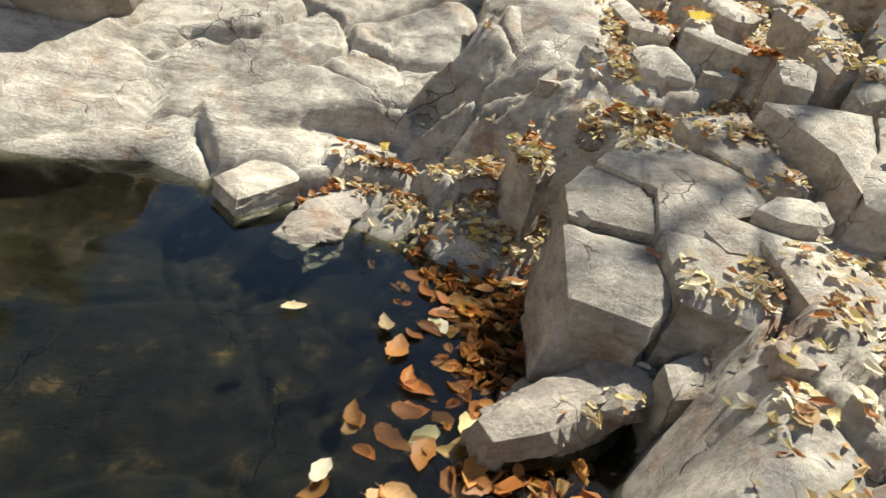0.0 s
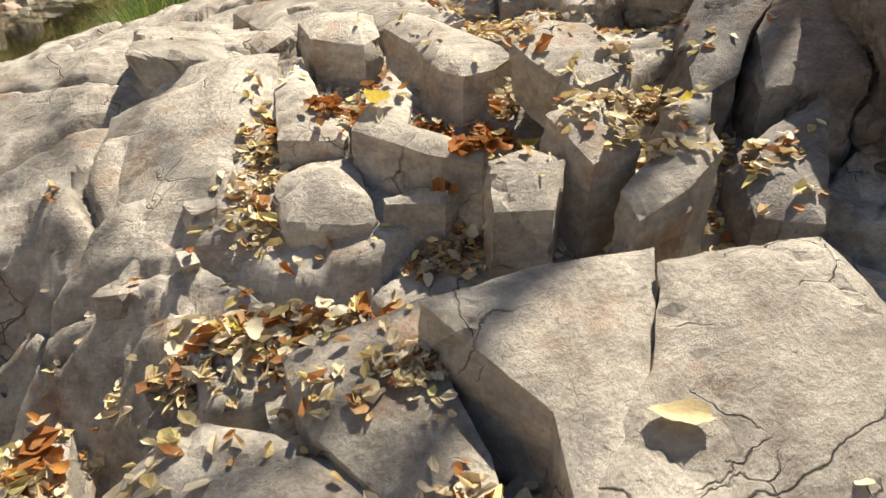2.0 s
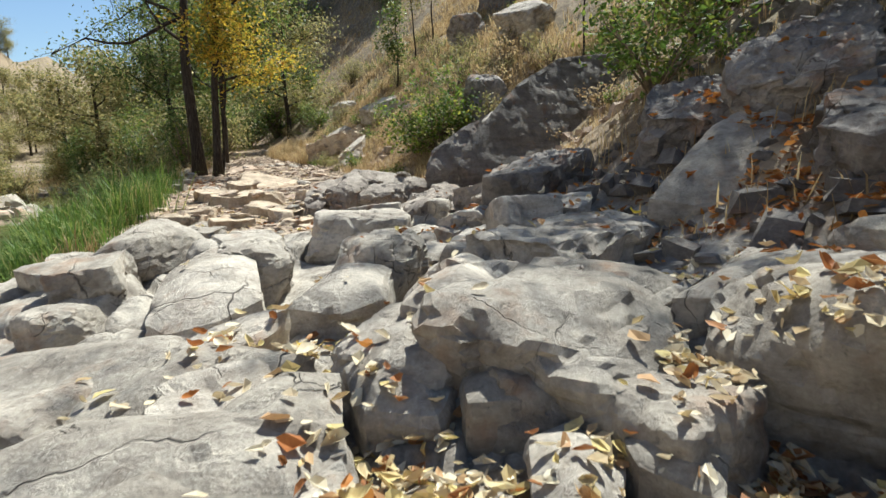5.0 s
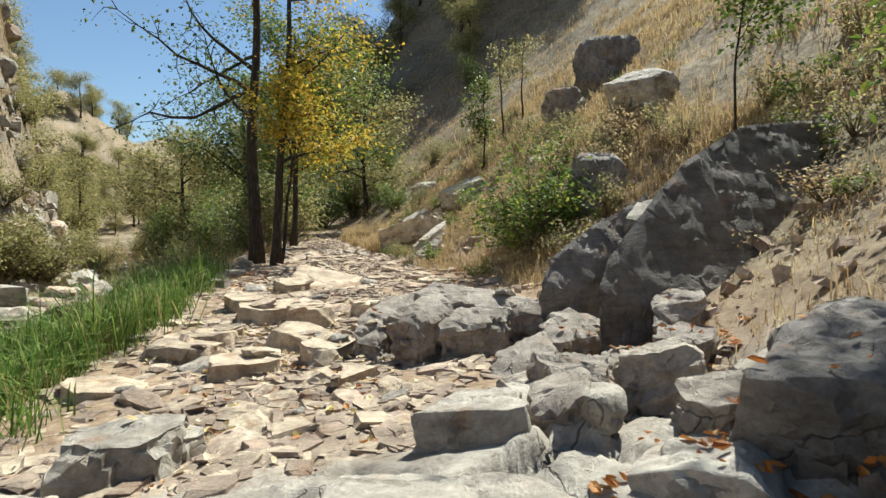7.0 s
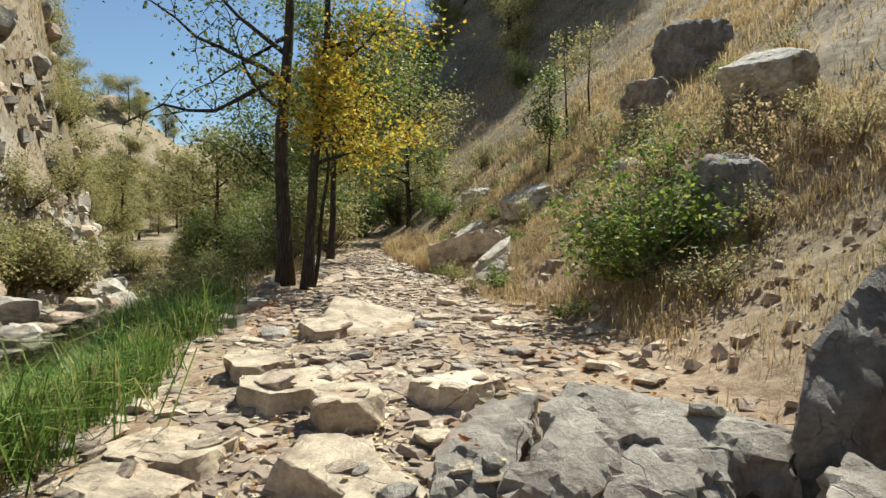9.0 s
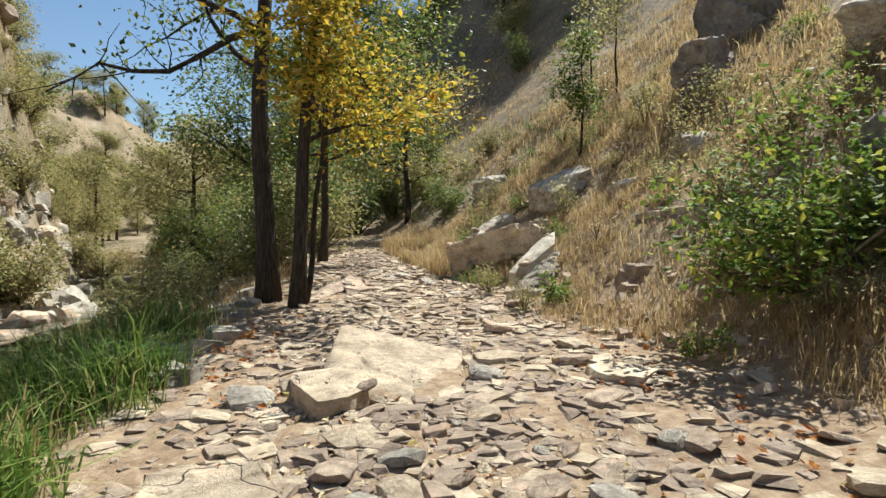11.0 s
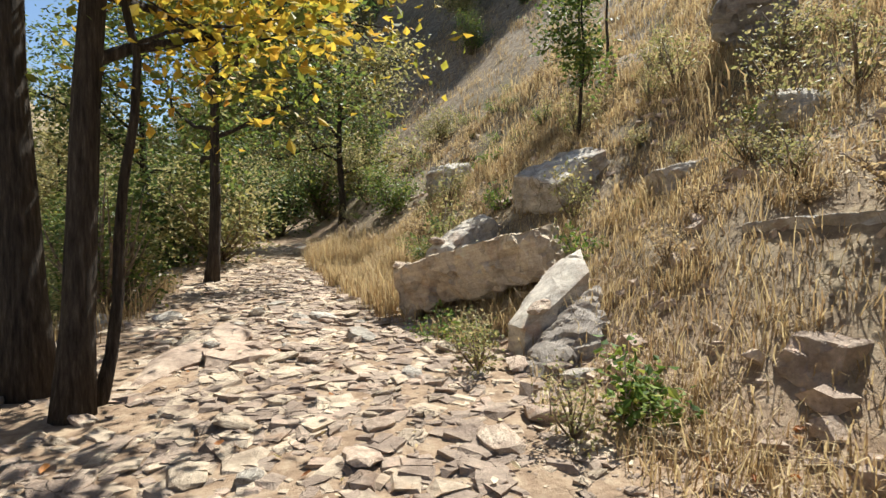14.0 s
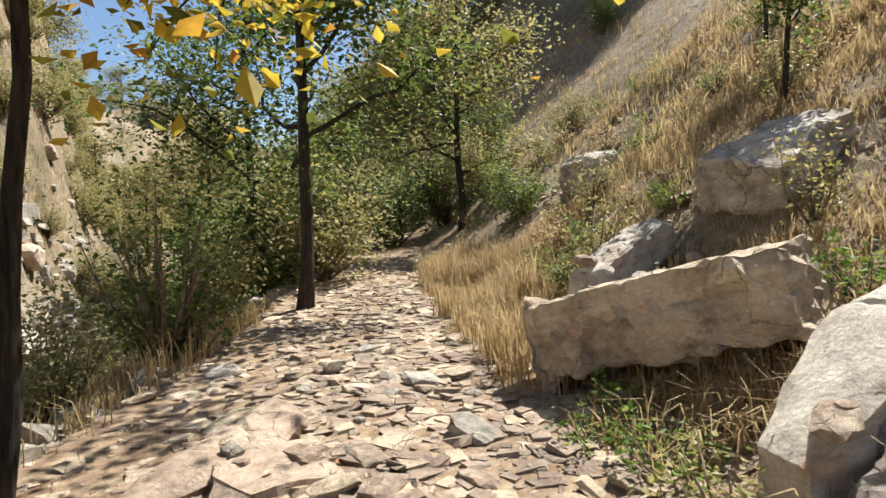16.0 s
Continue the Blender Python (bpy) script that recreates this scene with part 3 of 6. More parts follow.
LEAF = np.array([[0, 0, 0], [0.5, 0.30, 0.10], [0.5, -0.30, 0.10], [1.0, 0.0, -0.06]])
LEAF_FACES = [(0, 2, 3, 1)]


def leaf_cloud(spots, size, rng, droop=0.3, flat=0.5):
    """Leaves at those spots: (n, 4, 3)."""
    n = len(spots)
    a = rng.normal(0, 1, (n, 3))
    a[:, 2] = a[:, 2] * flat - droop
    a /= np.linalg.norm(a, axis=1)[:, None]
    b = np.cross(a, rng.normal(0, 0.5, (n, 3)) + [0, 0, 1])
    b /= np.linalg.norm(b, axis=1)[:, None] + 1e-9
    c = np.cross(a, b)
    s = size * rng.uniform(0.6, 1.3, n)[:, None, None]
    return np.asarray(spots)[:, None, :] + s * (LEAF[None, :, :1] * a[:, None] + LEAF[None, :, 1:2] * b[:, None] + LEAF[None, :, 2:3] * c[:, None])


def crown_spots(tips, per, spread, rng):
    """Leaf places clustered round the twig tips, with gaps between the clusters."""
    out = []
    for t in tips:
        n = max(3, int(per * rng.uniform(0.4, 1.6)))
        out.append(np.array(t) + rng.normal(0, 1, (n, 3)) * np.array(spread))
    return np.concatenate(out)


def tree(name, x, y, height, radius, seed, crown, leaf=0.12, per=28, spread=(0.42, 0.42, 0.26), lean=(0, 0), limbs=9, first=0.45, reach=0.42, label="", fork=None, away=None, aims=(), group="", droop=0.3, sway=0.06):
    """A tapered trunk, limbs with twigs, and a crown of small leaves at the twig ends."""
    rng = np.random.RandomState(seed)
    z = ground_at(x, y) - 0.1
    base = new(name)
    base.location = (x, y, z)
    trunk = [Vector((lean[0] * h * height + sway * math.sin(6.1 * h + seed) + 0.4 * sway * math.sin(14 * h), lean[1] * h * height + sway * math.cos(4.3 * h + seed), h * height)) for h in np.linspace(0, 1, 12)]
    radii = [radius * (1.35 if k == 0 else 1.0) * (1 - 0.75 * k / 11) for k in range(12)]
    bm = bmesh.new()
    tube(bm, trunk, radii, 12)
    part("trunk", bm, bark_mat, base)
    tips = []
    for k in range(limbs + len(aims)):
        h = first + (1 - first) * (k + rng.uniform(0, 0.8)) / limbs if k < limbs else aims[k - limbs][0]
        f = h * 11
        p = trunk[int(min(f, 10))].lerp(trunk[int(min(f, 10)) + 1], f - int(min(f, 10)))
        a = rng.uniform(0, 2 * math.pi) if away is None else math.radians(away) + rng.normal(0, 0.9)
        if k < limbs:
            way, far = (math.cos(a), math.sin(a), rng.uniform(0.1, 0.75)), height * reach * rng.uniform(0.6, 1.15) * (0.55 + 0.75 * math.sin(math.pi * min(h * 1.05, 1.0)))
        else:
            _, a, rise, far = aims[k - limbs]
            way = (math.cos(radians(a)), math.sin(radians(a)), rise)
        pts = limb(p, way, far, 0.2, rng)
        r0 = radius * 0.42 * (1.2 - 0.7 * h)
        bm = bmesh.new()
        tube(bm, pts, [r0 * (1 - 0.85 * j / (len(pts) - 1)) for j in range(len(pts))], 6)
        for j in range(2, len(pts)):
            tips.append(pts[j])
            for _ in range(2):
                twig = limb(pts[j], rng.normal(0, 1, 3) + np.array([0, 0, 0.2]), height * 0.085 * rng.uniform(0.6, 1.5), 0.3, rng, 3)
                tube(bm, twig, [r0 * 0.22, r0 * 0.16, r0 * 0.1, r0 * 0.05], 4)
                tips.extend(twig[1:])
        part("branch", bm, bark_mat, base)
    spots = crown_spots(tips, per, spread, rng)
    crown_ob = new("crown", shards("crown", leaf_cloud(spots, leaf, rng, droop), LEAF_FACES, crown))
    crown_ob.parent = base
    return tagged(base, label, "tree", group)


def shrub(name, x, y, w, h, seed, material, leaf=0.07, count=2600, label="", group="", clumps=16, z=None):
    """Stems from one root with leaves in uneven clumps."""
    rng = np.random.RandomState(seed)
    z = (ground_at(x, y) if z is None else z) - 0.03
    base = new(name)
    base.location = (x, y, z)
    bm = bmesh.new()
    tips = []
    for _ in range(clumps):
        a, out = rng.uniform(0, 2 * math.pi), math.sqrt(rng.uniform(0.03, 1))
        end = Vector((math.cos(a) * out * w / 2, math.sin(a) * out * w / 2, h * rng.uniform(0.35, 1.0) * (1.15 - 0.5 * out)))
        mid = end * 0.5 + Vector(rng.normal(0, 0.05 * w, 3))
        tube(bm, [Vector((0, 0, 0)), mid, end], [0.012 * h + 0.004, 0.008 * h + 0.003, 0.003], 4)
        tips += [end, mid.lerp(end, 0.55), mid]
    part("stem", bm, twig_mat, base)["kind"] = "stuff"
    spots = crown_spots(tips, count / len(tips), (w * 0.085, w * 0.085, h * 0.10), rng)
    spots[:, 2] = np.maximum(spots[:, 2], 0.03)
    leaves = new("foliage", shards("foliage", leaf_cloud(spots, leaf, rng, 0.25), LEAF_FACES, material))
    leaves.parent = base
    return tagged(base, label, "bush", group)


# ---- grass ----
def blades(spots, length, rng, wide=0.008, splay=0.5):
    """Bent blades at those spots: (n, 5, 3)."""
    n = len(spots)
    a = rng.uniform(0, 2 * np.pi, n)
    l = length * rng.uniform(0.5, 1.3, n)
    s = splay * rng.uniform(0.2, 1.3, n)
    out = np.stack([np.cos(a), np.sin(a), np.zeros(n)], 1)
    side = np.stack([-np.sin(a), np.cos(a), np.zeros(n)], 1) * (wide * rng.uniform(0.6, 1.4, n))[:, None]
    up = np.array([0, 0, 1.0])
    p = np.asarray(spots)
    mid = p + out * (0.35 * s * l)[:, None] + up * (0.62 * l)[:, None]
    tip = p + out * (s * l)[:, None] + up * (l * (1.0 - 0.35 * s))[:, None]
    return np.stack([p - side, p + side, mid + side * 0.8, mid - side * 0.8, tip], 1)


BLADE_FACES = [(0, 1, 2, 3), (3, 2, 4)]


def grass_field(name, x0, x1, y0, y1, tufts, per, length, material, seed, keep, label, wide=0.008, splay=0.5, tuft=0.09):
    """Tufts over a stretch of ground, thinned by keep(x, y) in 0..1."""
    rng = np.random.RandomState(seed)
    x, y = rng.uniform(x0, x1, tufts * 3), rng.uniform(y0, y1, tufts * 3)
    k = rng.uniform(0, 1, len(x)) < keep(x, y)
    x, y = x[k][:tufts], y[k][:tufts]
    length = length * np.repeat(rng.uniform(0.4, 1.0, len(x)) * (0.75 + 0.55 * swell(x, y, 0.8, seed)), per)
    x, y = np.repeat(x, per), np.repeat(y, per)
    x, y = x + rng.normal(0, tuft, len(x)), y + rng.normal(0, tuft, len(x))
    z = ground_height(x, y)
    ob = new(name, shards(name, blades(np.stack([x, y, z - 0.02], 1), length, rng, wide, splay), BLADE_FACES, material))
    return tagged(ob, label, "grass", kind="stuff")


# ---- leaves on the ground ----
def curled_leaf(name, length, width, curl, material, seed):
    """One fallen leaf: a stalk, a folded midrib, a torn wavy outline and edges that curl in."""
    rng = np.random.RandomState(seed)
    verts, faces = [], []
    steps, across = 9, (-1.0, -0.55, 0.0, 0.5, 1.0)
    bow, twist, fold = rng.uniform(-0.16, 0.16), rng.uniform(-0.5, 0.5), rng.uniform(0.3, 0.8)
    for k in range(steps + 1):
        t = k / steps
        half = width * 0.5 * (math.sin(math.pi * min(0.06 + t * 0.96, 1.0)) ** 0.6 * (1.15 - 0.4 * t)) + 0.004
        for s in across:
            h = half * (1 + rng.normal(0, 0.10)) * s
            z = curl * length * ((t - 0.5) ** 2) * 1.6 + abs(h) * fold + curl * 0.9 * h * h / width + rng.normal(0, 0.014 * length) + twist * h * (t - 0.5)
            verts.append(((t - 0.5) * length - 0.10 * abs(h), h + bow * math.sin(math.pi * t) * length, z))
    n = len(across)
    for k in range(steps):
        for s in range(n - 1):
            a = n * k + s
            faces.append((a, a + 1, a + n + 1, a + n))
    m = len(verts)
    z0 = verts[2][2]
    verts += [(-0.5 * length, -0.012, z0), (-0.5 * length, 0.012, z0), (-0.72 * length, 0.02, z0 + 0.05)]
    faces.append((m, m + 1, m + 2))
    return mesh_of(name, verts, faces, material)


def litter(name, patches, count, size, material, seed, label, lift=0.012, wet=None, stray=0.06):
    """Dry leaves lying thick in hollows: patches are (x, y, reach along x, reach along y)."""
    rng = np.random.RandomState(seed)
    which = rng.randint(0, len(patches), count)
    p = np.array(patches)[which]
    x = p[:, 0] + rng.normal(0, 0.5, count) * p[:, 2]
    y = p[:, 1] + rng.normal(0, 0.5, count) * p[:, 3]
    z = top_height(x, y, 0.64)
    ok = ~np.isnan(z)
    x, y, z = x[ok], y[ok], z[ok]
    around = [top_height(x + dx, y + dy) for dx, dy in ((0.22, 0), (-0.22, 0), (0, 0.22), (0, -0.22))]
    low = np.mean(around, 0) - z
    ok = (low > 0.03) | (rng.uniform(0, 1, len(z)) < stray)
    x, y, z = x[ok], y[ok], z[ok]
    z = z + lift + rng.uniform(-0.004, 0.012, len(z))
    if wet is not None:
        ok = z < 0.05
        x, y, z = x[ok], y[ok], np.maximum(z[ok], wet)
    n = len(z)
    a = rng.normal(0, 1, (n, 3))
    a[:, 2] *= 0.28
    a /= np.linalg.norm(a, axis=1)[:, None]
    b = np.cross(rng.normal(0, 0.35, (n, 3)) + [0, 0, 1], a)
    b /= np.linalg.norm(b, axis=1)[:, None]
    c = np.cross(a, b)
    shape = np.array([[-0.5, 0, 0.12], [-0.26, 0.25, 0.16], [-0.26, -0.25, 0.16], [0.0, 0, 0.0], [0.22, 0.27, 0.12], [0.22, -0.25, 0.14], [0.52, 0.03, 0.06]])
    s = (size * rng.uniform(0.5, 1.35, n))[:, None, None]
    stretch = rng.uniform(0.55, 1.2, n)[:, None, None]
    corners = np.stack([x, y, z], 1)[:, None, :] + s * (shape[None, :, :1] * a[:, None] + stretch * shape[None, :, 1:2] * b[:, None] + shape[None, :, 2:3] * c[:, None] * rng.uniform(0.3, 2.2, n)[:, None, None])
    corners = corners + s * rng.normal(0, 0.05, corners.shape)
    ob = new(name, shards(name, corners, [(0, 3, 1), (0, 2, 3), (1, 3, 6, 4), (3, 2, 5, 6)], material))
    return tagged(ob, label, "leaf litter", kind="stuff")



def top_height(x, y, least=None):
    """The height of the ground or of the rock on it; where it is steeper than least, not a number."""
    bpy.context.view_layer.update()
    graph = bpy.context.evaluated_depsgraph_get()
    z = ground_height(x, y)
    out = np.empty(len(z))
    for k in range(len(z)):
        hit, place, normal, *_ = scene.ray_cast(graph, (x[k], y[k], z[k] + 1.1), (0, 0, -1), distance=3)
        out[k] = place.z if hit else z[k]
        if hit and least is not None and normal.z < least:
            out[k] = np.nan
    return out

def clear_of(x, y, ring):
    """The distance from a place to the nearest side of a ring of corners."""
    p, best = Vector((x, y)), 9.0
    for a, b in zip(ring, ring[1:] + ring[:1]):
        a, b = Vector(a), Vector(b)
        t = max(0.0, min(1.0, (p - a).dot(b - a) / max((b - a).length_squared, 1e-9)))
        best = min(best, (a.lerp(b, t) - p).length)
    return best


laid = itertools.count(400)


def plate(ring, z, sx, sy, depth, worn, material, label, flare=0.0, fine=0.045):
    """A slab split off along joints: its plan, the height and dips of its top, its thickness, how far its edges are worn round, how its foot flares."""
    seed = next(laid)
    cx, cy = sum(p[0] for p in ring) / len(ring), sum(p[1] for p in ring) / len(ring)
    bm = bmesh.new()
    top = [bm.verts.new((x - cx, y - cy, sx * (x - cx) + sy * (y - cy))) for x, y in ring]
    grow = 1.05 + flare
    low = [bm.verts.new((v.co.x * grow, v.co.y * grow, v.co.z - depth)) for v in top]
    bm.faces.new(top)
    bm.faces.new(low[::-1])
    n = len(ring)
    for k in range(n):
        bm.faces.new((top[k], low[k], low[(k + 1) % n], top[(k + 1) % n]))
    bmesh.ops.recalc_face_normals(bm, faces=bm.faces[:])
    bmesh.ops.triangulate(bm, faces=bm.faces[:])
    for _ in range(7):
        long = [e for e in bm.edges if e.calc_length() > fine * 1.5]
        if not long:
            break
        bmesh.ops.subdivide_edges(bm, edges=long, cuts=1)
        bmesh.ops.triangulate(bm, faces=[f for f in bm.faces if len(f.verts) > 3])
    bm.normal_update()
    local = [(x - cx, y - cy) for x, y in ring]
    push = []
    for v in bm.verts:
        w = Vector((v.co.x + cx, v.co.y + cy, v.co.z + z)) * 2.2
        swelling = noise.noise(w * 0.9) + 0.5 * noise.noise(w * 2.6) + 0.3 * noise.noise(w * 7.0) + 0.16 * noise.noise(w * 15.0)
        bed = noise.noise(Vector((w.x * 0.5, w.y * 0.5, w.z * 4.0 + seed)))
        crack = max(0.0, 0.03 - abs(noise.noise(w * 0.55 + Vector((seed, 4, 0)))))
        side = 1 - abs(v.normal.z)
        flake = round(3 * noise.noise(w * 1.2 + Vector((seed, 0, 0)))) / 3
        push.append(v.normal * (0.016 * swelling + side * (0.022 * bed + (0.03 if material == rock_grey else 0.06) * flake) - 0.8 * crack))
    for v, p in zip(bm.verts, push):
        below = sx * v.co.x + sy * v.co.y - v.co.z
        d = clear_of(v.co.x, v.co.y, local)
        v.co += p
        v.co.z -= worn * max(0.0, 1 - d / (2.6 * worn + 0.02)) ** 2 * max(0.0, 1 - below / depth)
    if material == rock_brown_shade:
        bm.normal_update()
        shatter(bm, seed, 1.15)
    for f in bm.faces:
        f.smooth = True
    mesh = bpy.data.meshes.new("rock_slab")
    bm.to_mesh(mesh)
    bm.free()
    mesh.set_sharp_from_angle(angle=radians(18))
    mesh.materials.append(material)
    ob = new("rock_slab", mesh)
    ob.location = (cx, cy, z)
    return tagged(ob, label, "rock")

# ---- outcrop beside the pool ----
TOP = "pale grey slab of jointed bedrock in the outcrop"
STEP = "grey angular bedrock block with a shaded broken face"
ROUND = "smooth water-worn grey rock hump in the outcrop"


def slab(x, y, z, size, turn=0, tip=0, lean=0, seed=1, label=TOP, rough=0.022, cuts=6, material=None, fine=0.042):
    return block("rock_slab", x, y, z, size, turn, tip, lean, seed, material or rock_grey, label, rough, cuts, fine)


def hump(x, y, z, size, turn=0, tip=0, lean=0, seed=1, label=ROUND, detail=5, sharp=14.0, rough=0.026, cuts=10, material=None):
    return rock("rock_hump", x, y, z, size, turn, tip, lean, seed, material or rock_grey, detail, label, sharp, rough, cuts)


OVER = "grey slab with a steep jointed face over the pool"
# boulders in dark rock, with the slope's shade put into that tone
SHADY = "dark boulder at the foot of the slope, shade in its colour"
plate([(1.36, 3.33), (1.66, 3.19), (1.93, 2.96), (2.05, 2.77), (2.00, 2.67), (1.90, 2.54), (1.74, 2.51), (1.65, 2.26), (1.20, 2.39), (1.32, 2.74), (1.00, 2.98)], 1.03, 0.12, 0.25, 0.75, 0.05, rock_grey, "broad tan slab with a rust stain and fine cracks", 0.0)
plate([(1.70, 3.42), (2.26, 3.52), (2.25, 3.12), (2.30, 2.88), (2.30, 2.71), (2.04, 2.76), (1.77, 3.12)], 1.22, 0.15, 0.3, 0.5, 0.04, rock_grey, TOP, 0.0)
plate([(2.17, 3.30), (2.61, 3.36), (3.09, 3.34), (2.80, 2.80), (2.42, 2.49), (2.47, 2.84)], 1.43, 0.05, 0.33, 0.8, 0.03, rock_grey, STEP, 0.0)
plate([(3.02, 3.22), (3.66, 3.17), (3.71, 2.81), (3.60, 2.37), (3.01, 2.40), (2.55, 2.27), (2.39, 2.40), (2.49, 2.63), (2.81, 2.88)], 1.40, 0.1, 0.36, 0.7, 0.05, rock_grey, "broad pale slab with a rough grainy top", 0.0)
plate([(1.98, 2.58), (2.28, 2.55), (2.24, 2.39), (2.15, 2.34), (1.93, 2.37), (1.78, 2.46)], 1.09, 0.1, 0.3, 0.6, 0.04, rock_grey, STEP, 0.0)
plate([(2.67, 2.19), (2.99, 2.21), (3.22, 2.19), (3.09, 1.81), (2.43, 1.94), (2.54, 2.12)], 1.13, 0.1, 0.2, 0.6, 0.04, rock_grey, TOP, 0.0)
plate([(1.42, 2.46), (1.70, 2.49), (1.92, 2.37), (2.15, 2.31), (2.21, 2.14), (1.52, 2.21)], 0.95, 0.1, 0.25, 0.6, 0.04, rock_grey, STEP, 0.0)
plate([(0.98, 3.03), (1.29, 2.91), (1.34, 2.71), (1.20, 2.39), (0.72, 2.53), (0.77, 2.80)], 0.88, 0.1, 0.2, 0.95, 0.03, rock_grey, OVER, 0.0)
plate([(0.63, 3.63), (0.85, 3.70), (0.91, 3.30), (0.74, 3.14), (0.65, 3.32)], 0.77, 0.1, 0.2, 0.5, 0.03, rock_grey, STEP, 0.0)
plate([(3.02, 4.72), (3.29, 4.93), (3.52, 4.84), (3.57, 4.60), (3.46, 4.35), (3.18, 4.24), (3.12, 4.36), (3.06, 4.51)], 2.04, 0.05, 0.3, 0.34, 0.04, rock_grey, "tilted pale slab over a leaf-filled hollow", -0.12)
plate([(2.95, 4.10), (3.18, 4.23), (3.38, 4.18), (3.30, 3.86), (3.04, 3.77), (3.00, 3.93)], 1.83, 0.02, 0.4, 0.65, 0.03, rock_grey, STEP, 0.0)
plate([(2.63, 3.94), (2.83, 3.98), (2.97, 3.89), (2.83, 3.67), (2.58, 3.70)], 1.69, 0.05, 0.5, 0.6, 0.05, rock_grey, STEP, 0.0)
plate([(2.46, 5.51), (2.68, 5.75), (2.98, 5.38), (3.21, 5.10), (3.00, 4.91), (2.79, 4.84), (2.68, 4.92), (2.58, 5.29)], 1.98, 0.0, 0.25, 0.5, 0.04, rock_grey, "pale slab edge beside the leaf-filled hollow", 0.0)
plate([(2.11, 4.49), (2.41, 5.07), (2.47, 4.74), (2.39, 4.46), (2.56, 4.26), (2.80, 4.10), (2.64, 4.02), (2.42, 4.17), (2.23, 4.38)], 1.74, 0.1, 0.22, 0.42, 0.03, rock_grey, STEP, -0.05)
plate([(2.20, 4.15), (2.39, 4.18), (2.58, 4.08), (2.47, 4.02), (2.20, 4.10)], 1.51, 0.1, 0.2, 0.4, 0.03, rock_grey, STEP, 0.0)
plate([(1.74, 4.52), (1.91, 4.59), (2.10, 4.55), (2.19, 4.25), (2.18, 4.09), (2.06, 4.09), (1.77, 4.19), (1.71, 4.40)], 1.56, 0.1, 0.3, 0.6, 0.12, rock_grey, ROUND, 0.0)
plate([(1.75, 4.68), (1.77, 5.32), (1.94, 5.75), (2.01, 5.18), (2.14, 4.69), (2.08, 4.55)], 1.72, 0.1, 0.15, 0.5, 0.04, rock_grey, TOP, 0.0)
plate([(0.66, 5.42), (0.71, 5.82), (1.24, 5.80), (1.49, 5.98), (1.81, 5.77), (1.76, 5.14), (1.68, 4.78), (1.63, 4.58), (1.51, 4.32), (1.00, 4.24)], 1.63, 0.35, 0.28, 0.7, 0.12, rock_grey, "large grey rock hump with fine parallel cracks", 0.0)
plate([(1.96, 5.97), (2.16, 6.10), (2.47, 5.99), (2.46, 5.61), (2.33, 5.49), (2.02, 5.64)], 2.05, 0.05, 0.2, 0.5, 0.07, rock_grey, ROUND, 0.0)
plate([(1.60, 6.36), (1.82, 6.75), (2.34, 6.86), (3.16, 6.57), (3.13, 5.85), (2.55, 6.11), (2.00, 6.50), (1.69, 6.06)], 2.04, 0.12, 0.15, 0.5, 0.14, rock_grey, "wide smooth grey rock hump crossed by branch shadows", 0.0)
plate([(3.65, 4.23), (3.85, 4.32), (4.00, 4.31), (3.86, 4.10), (3.67, 4.03)], 1.82, 0.1, 0.3, 0.5, 0.04, rock_grey, STEP, 0.0)
plate([(3.46, 3.85), (3.70, 3.97), (3.68, 3.76), (3.40, 3.58), (3.10, 3.47), (3.10, 3.63)], 1.72, 0.1, 0.35, 0.6, 0.03, rock_grey, STEP, 0.0)
plate([(4.48, 5.18), (4.80, 5.09), (4.71, 4.81), (4.47, 4.64), (4.16, 4.33), (3.86, 4.25), (4.13, 4.84)], 2.16, 0.25, 0.4, 0.8, 0.04, rock_dark_shade, SHADY, 0.0)
plate([(4.69, 4.77), (5.07, 4.71), (4.75, 4.05), (4.27, 4.23), (4.47, 4.62)], 2.13, 0.35, 0.4, 0.9, 0.05, rock_dark_shade, SHADY, 0.0)
plate([(3.94, 3.96), (4.17, 4.04), (4.55, 4.08), (4.00, 3.43), (3.79, 3.60)], 1.67, 0.35, 0.3, 0.9, 0.05, rock_dark_shade, SHADY, 0.0)
plate([(2.66, 6.42), (2.82, 6.69), (3.02, 6.80), (3.20, 6.68), (3.13, 6.23), (2.93, 6.22), (2.81, 6.21)], 2.15, 0.1, 0.12, 0.5, 0.12, rock_grey, ROUND, 0.0)
plate([(2.35, 6.31), (2.64, 6.45), (2.86, 6.09), (2.95, 5.87), (2.41, 6.01)], 2.05, 0.12, 0.15, 0.5, 0.08, rock_grey, ROUND, 0.0)
plate([(2.90, 6.06), (3.11, 6.19), (3.13, 5.94), (2.99, 5.85)], 2.08, 0.05, 0.15, 0.5, 0.08, rock_grey, ROUND, 0.0)
plate([(1.41, 8.03), (1.76, 8.01), (2.56, 7.64), (3.16, 6.97), (2.81, 6.94), (2.63, 6.70), (1.73, 7.00)], 2.02, 0.2, 0.12, 0.5, 0.1, rock_grey, TOP, 0.0)
plate([(3.22, 6.73), (3.32, 6.91), (3.54, 7.03), (3.72, 6.86), (3.65, 6.59), (3.45, 6.35), (3.24, 6.46)], 2.22, 0, 0.2, 0.55, 0.14, rock_grey, ROUND, 0.0)
plate([(3.51, 6.91), (3.76, 7.27), (3.96, 7.46), (4.11, 7.33), (3.96, 6.92), (3.70, 6.70)], 2.38, 0, 0.1, 0.5, 0.12, rock_grey, ROUND, 0.0)
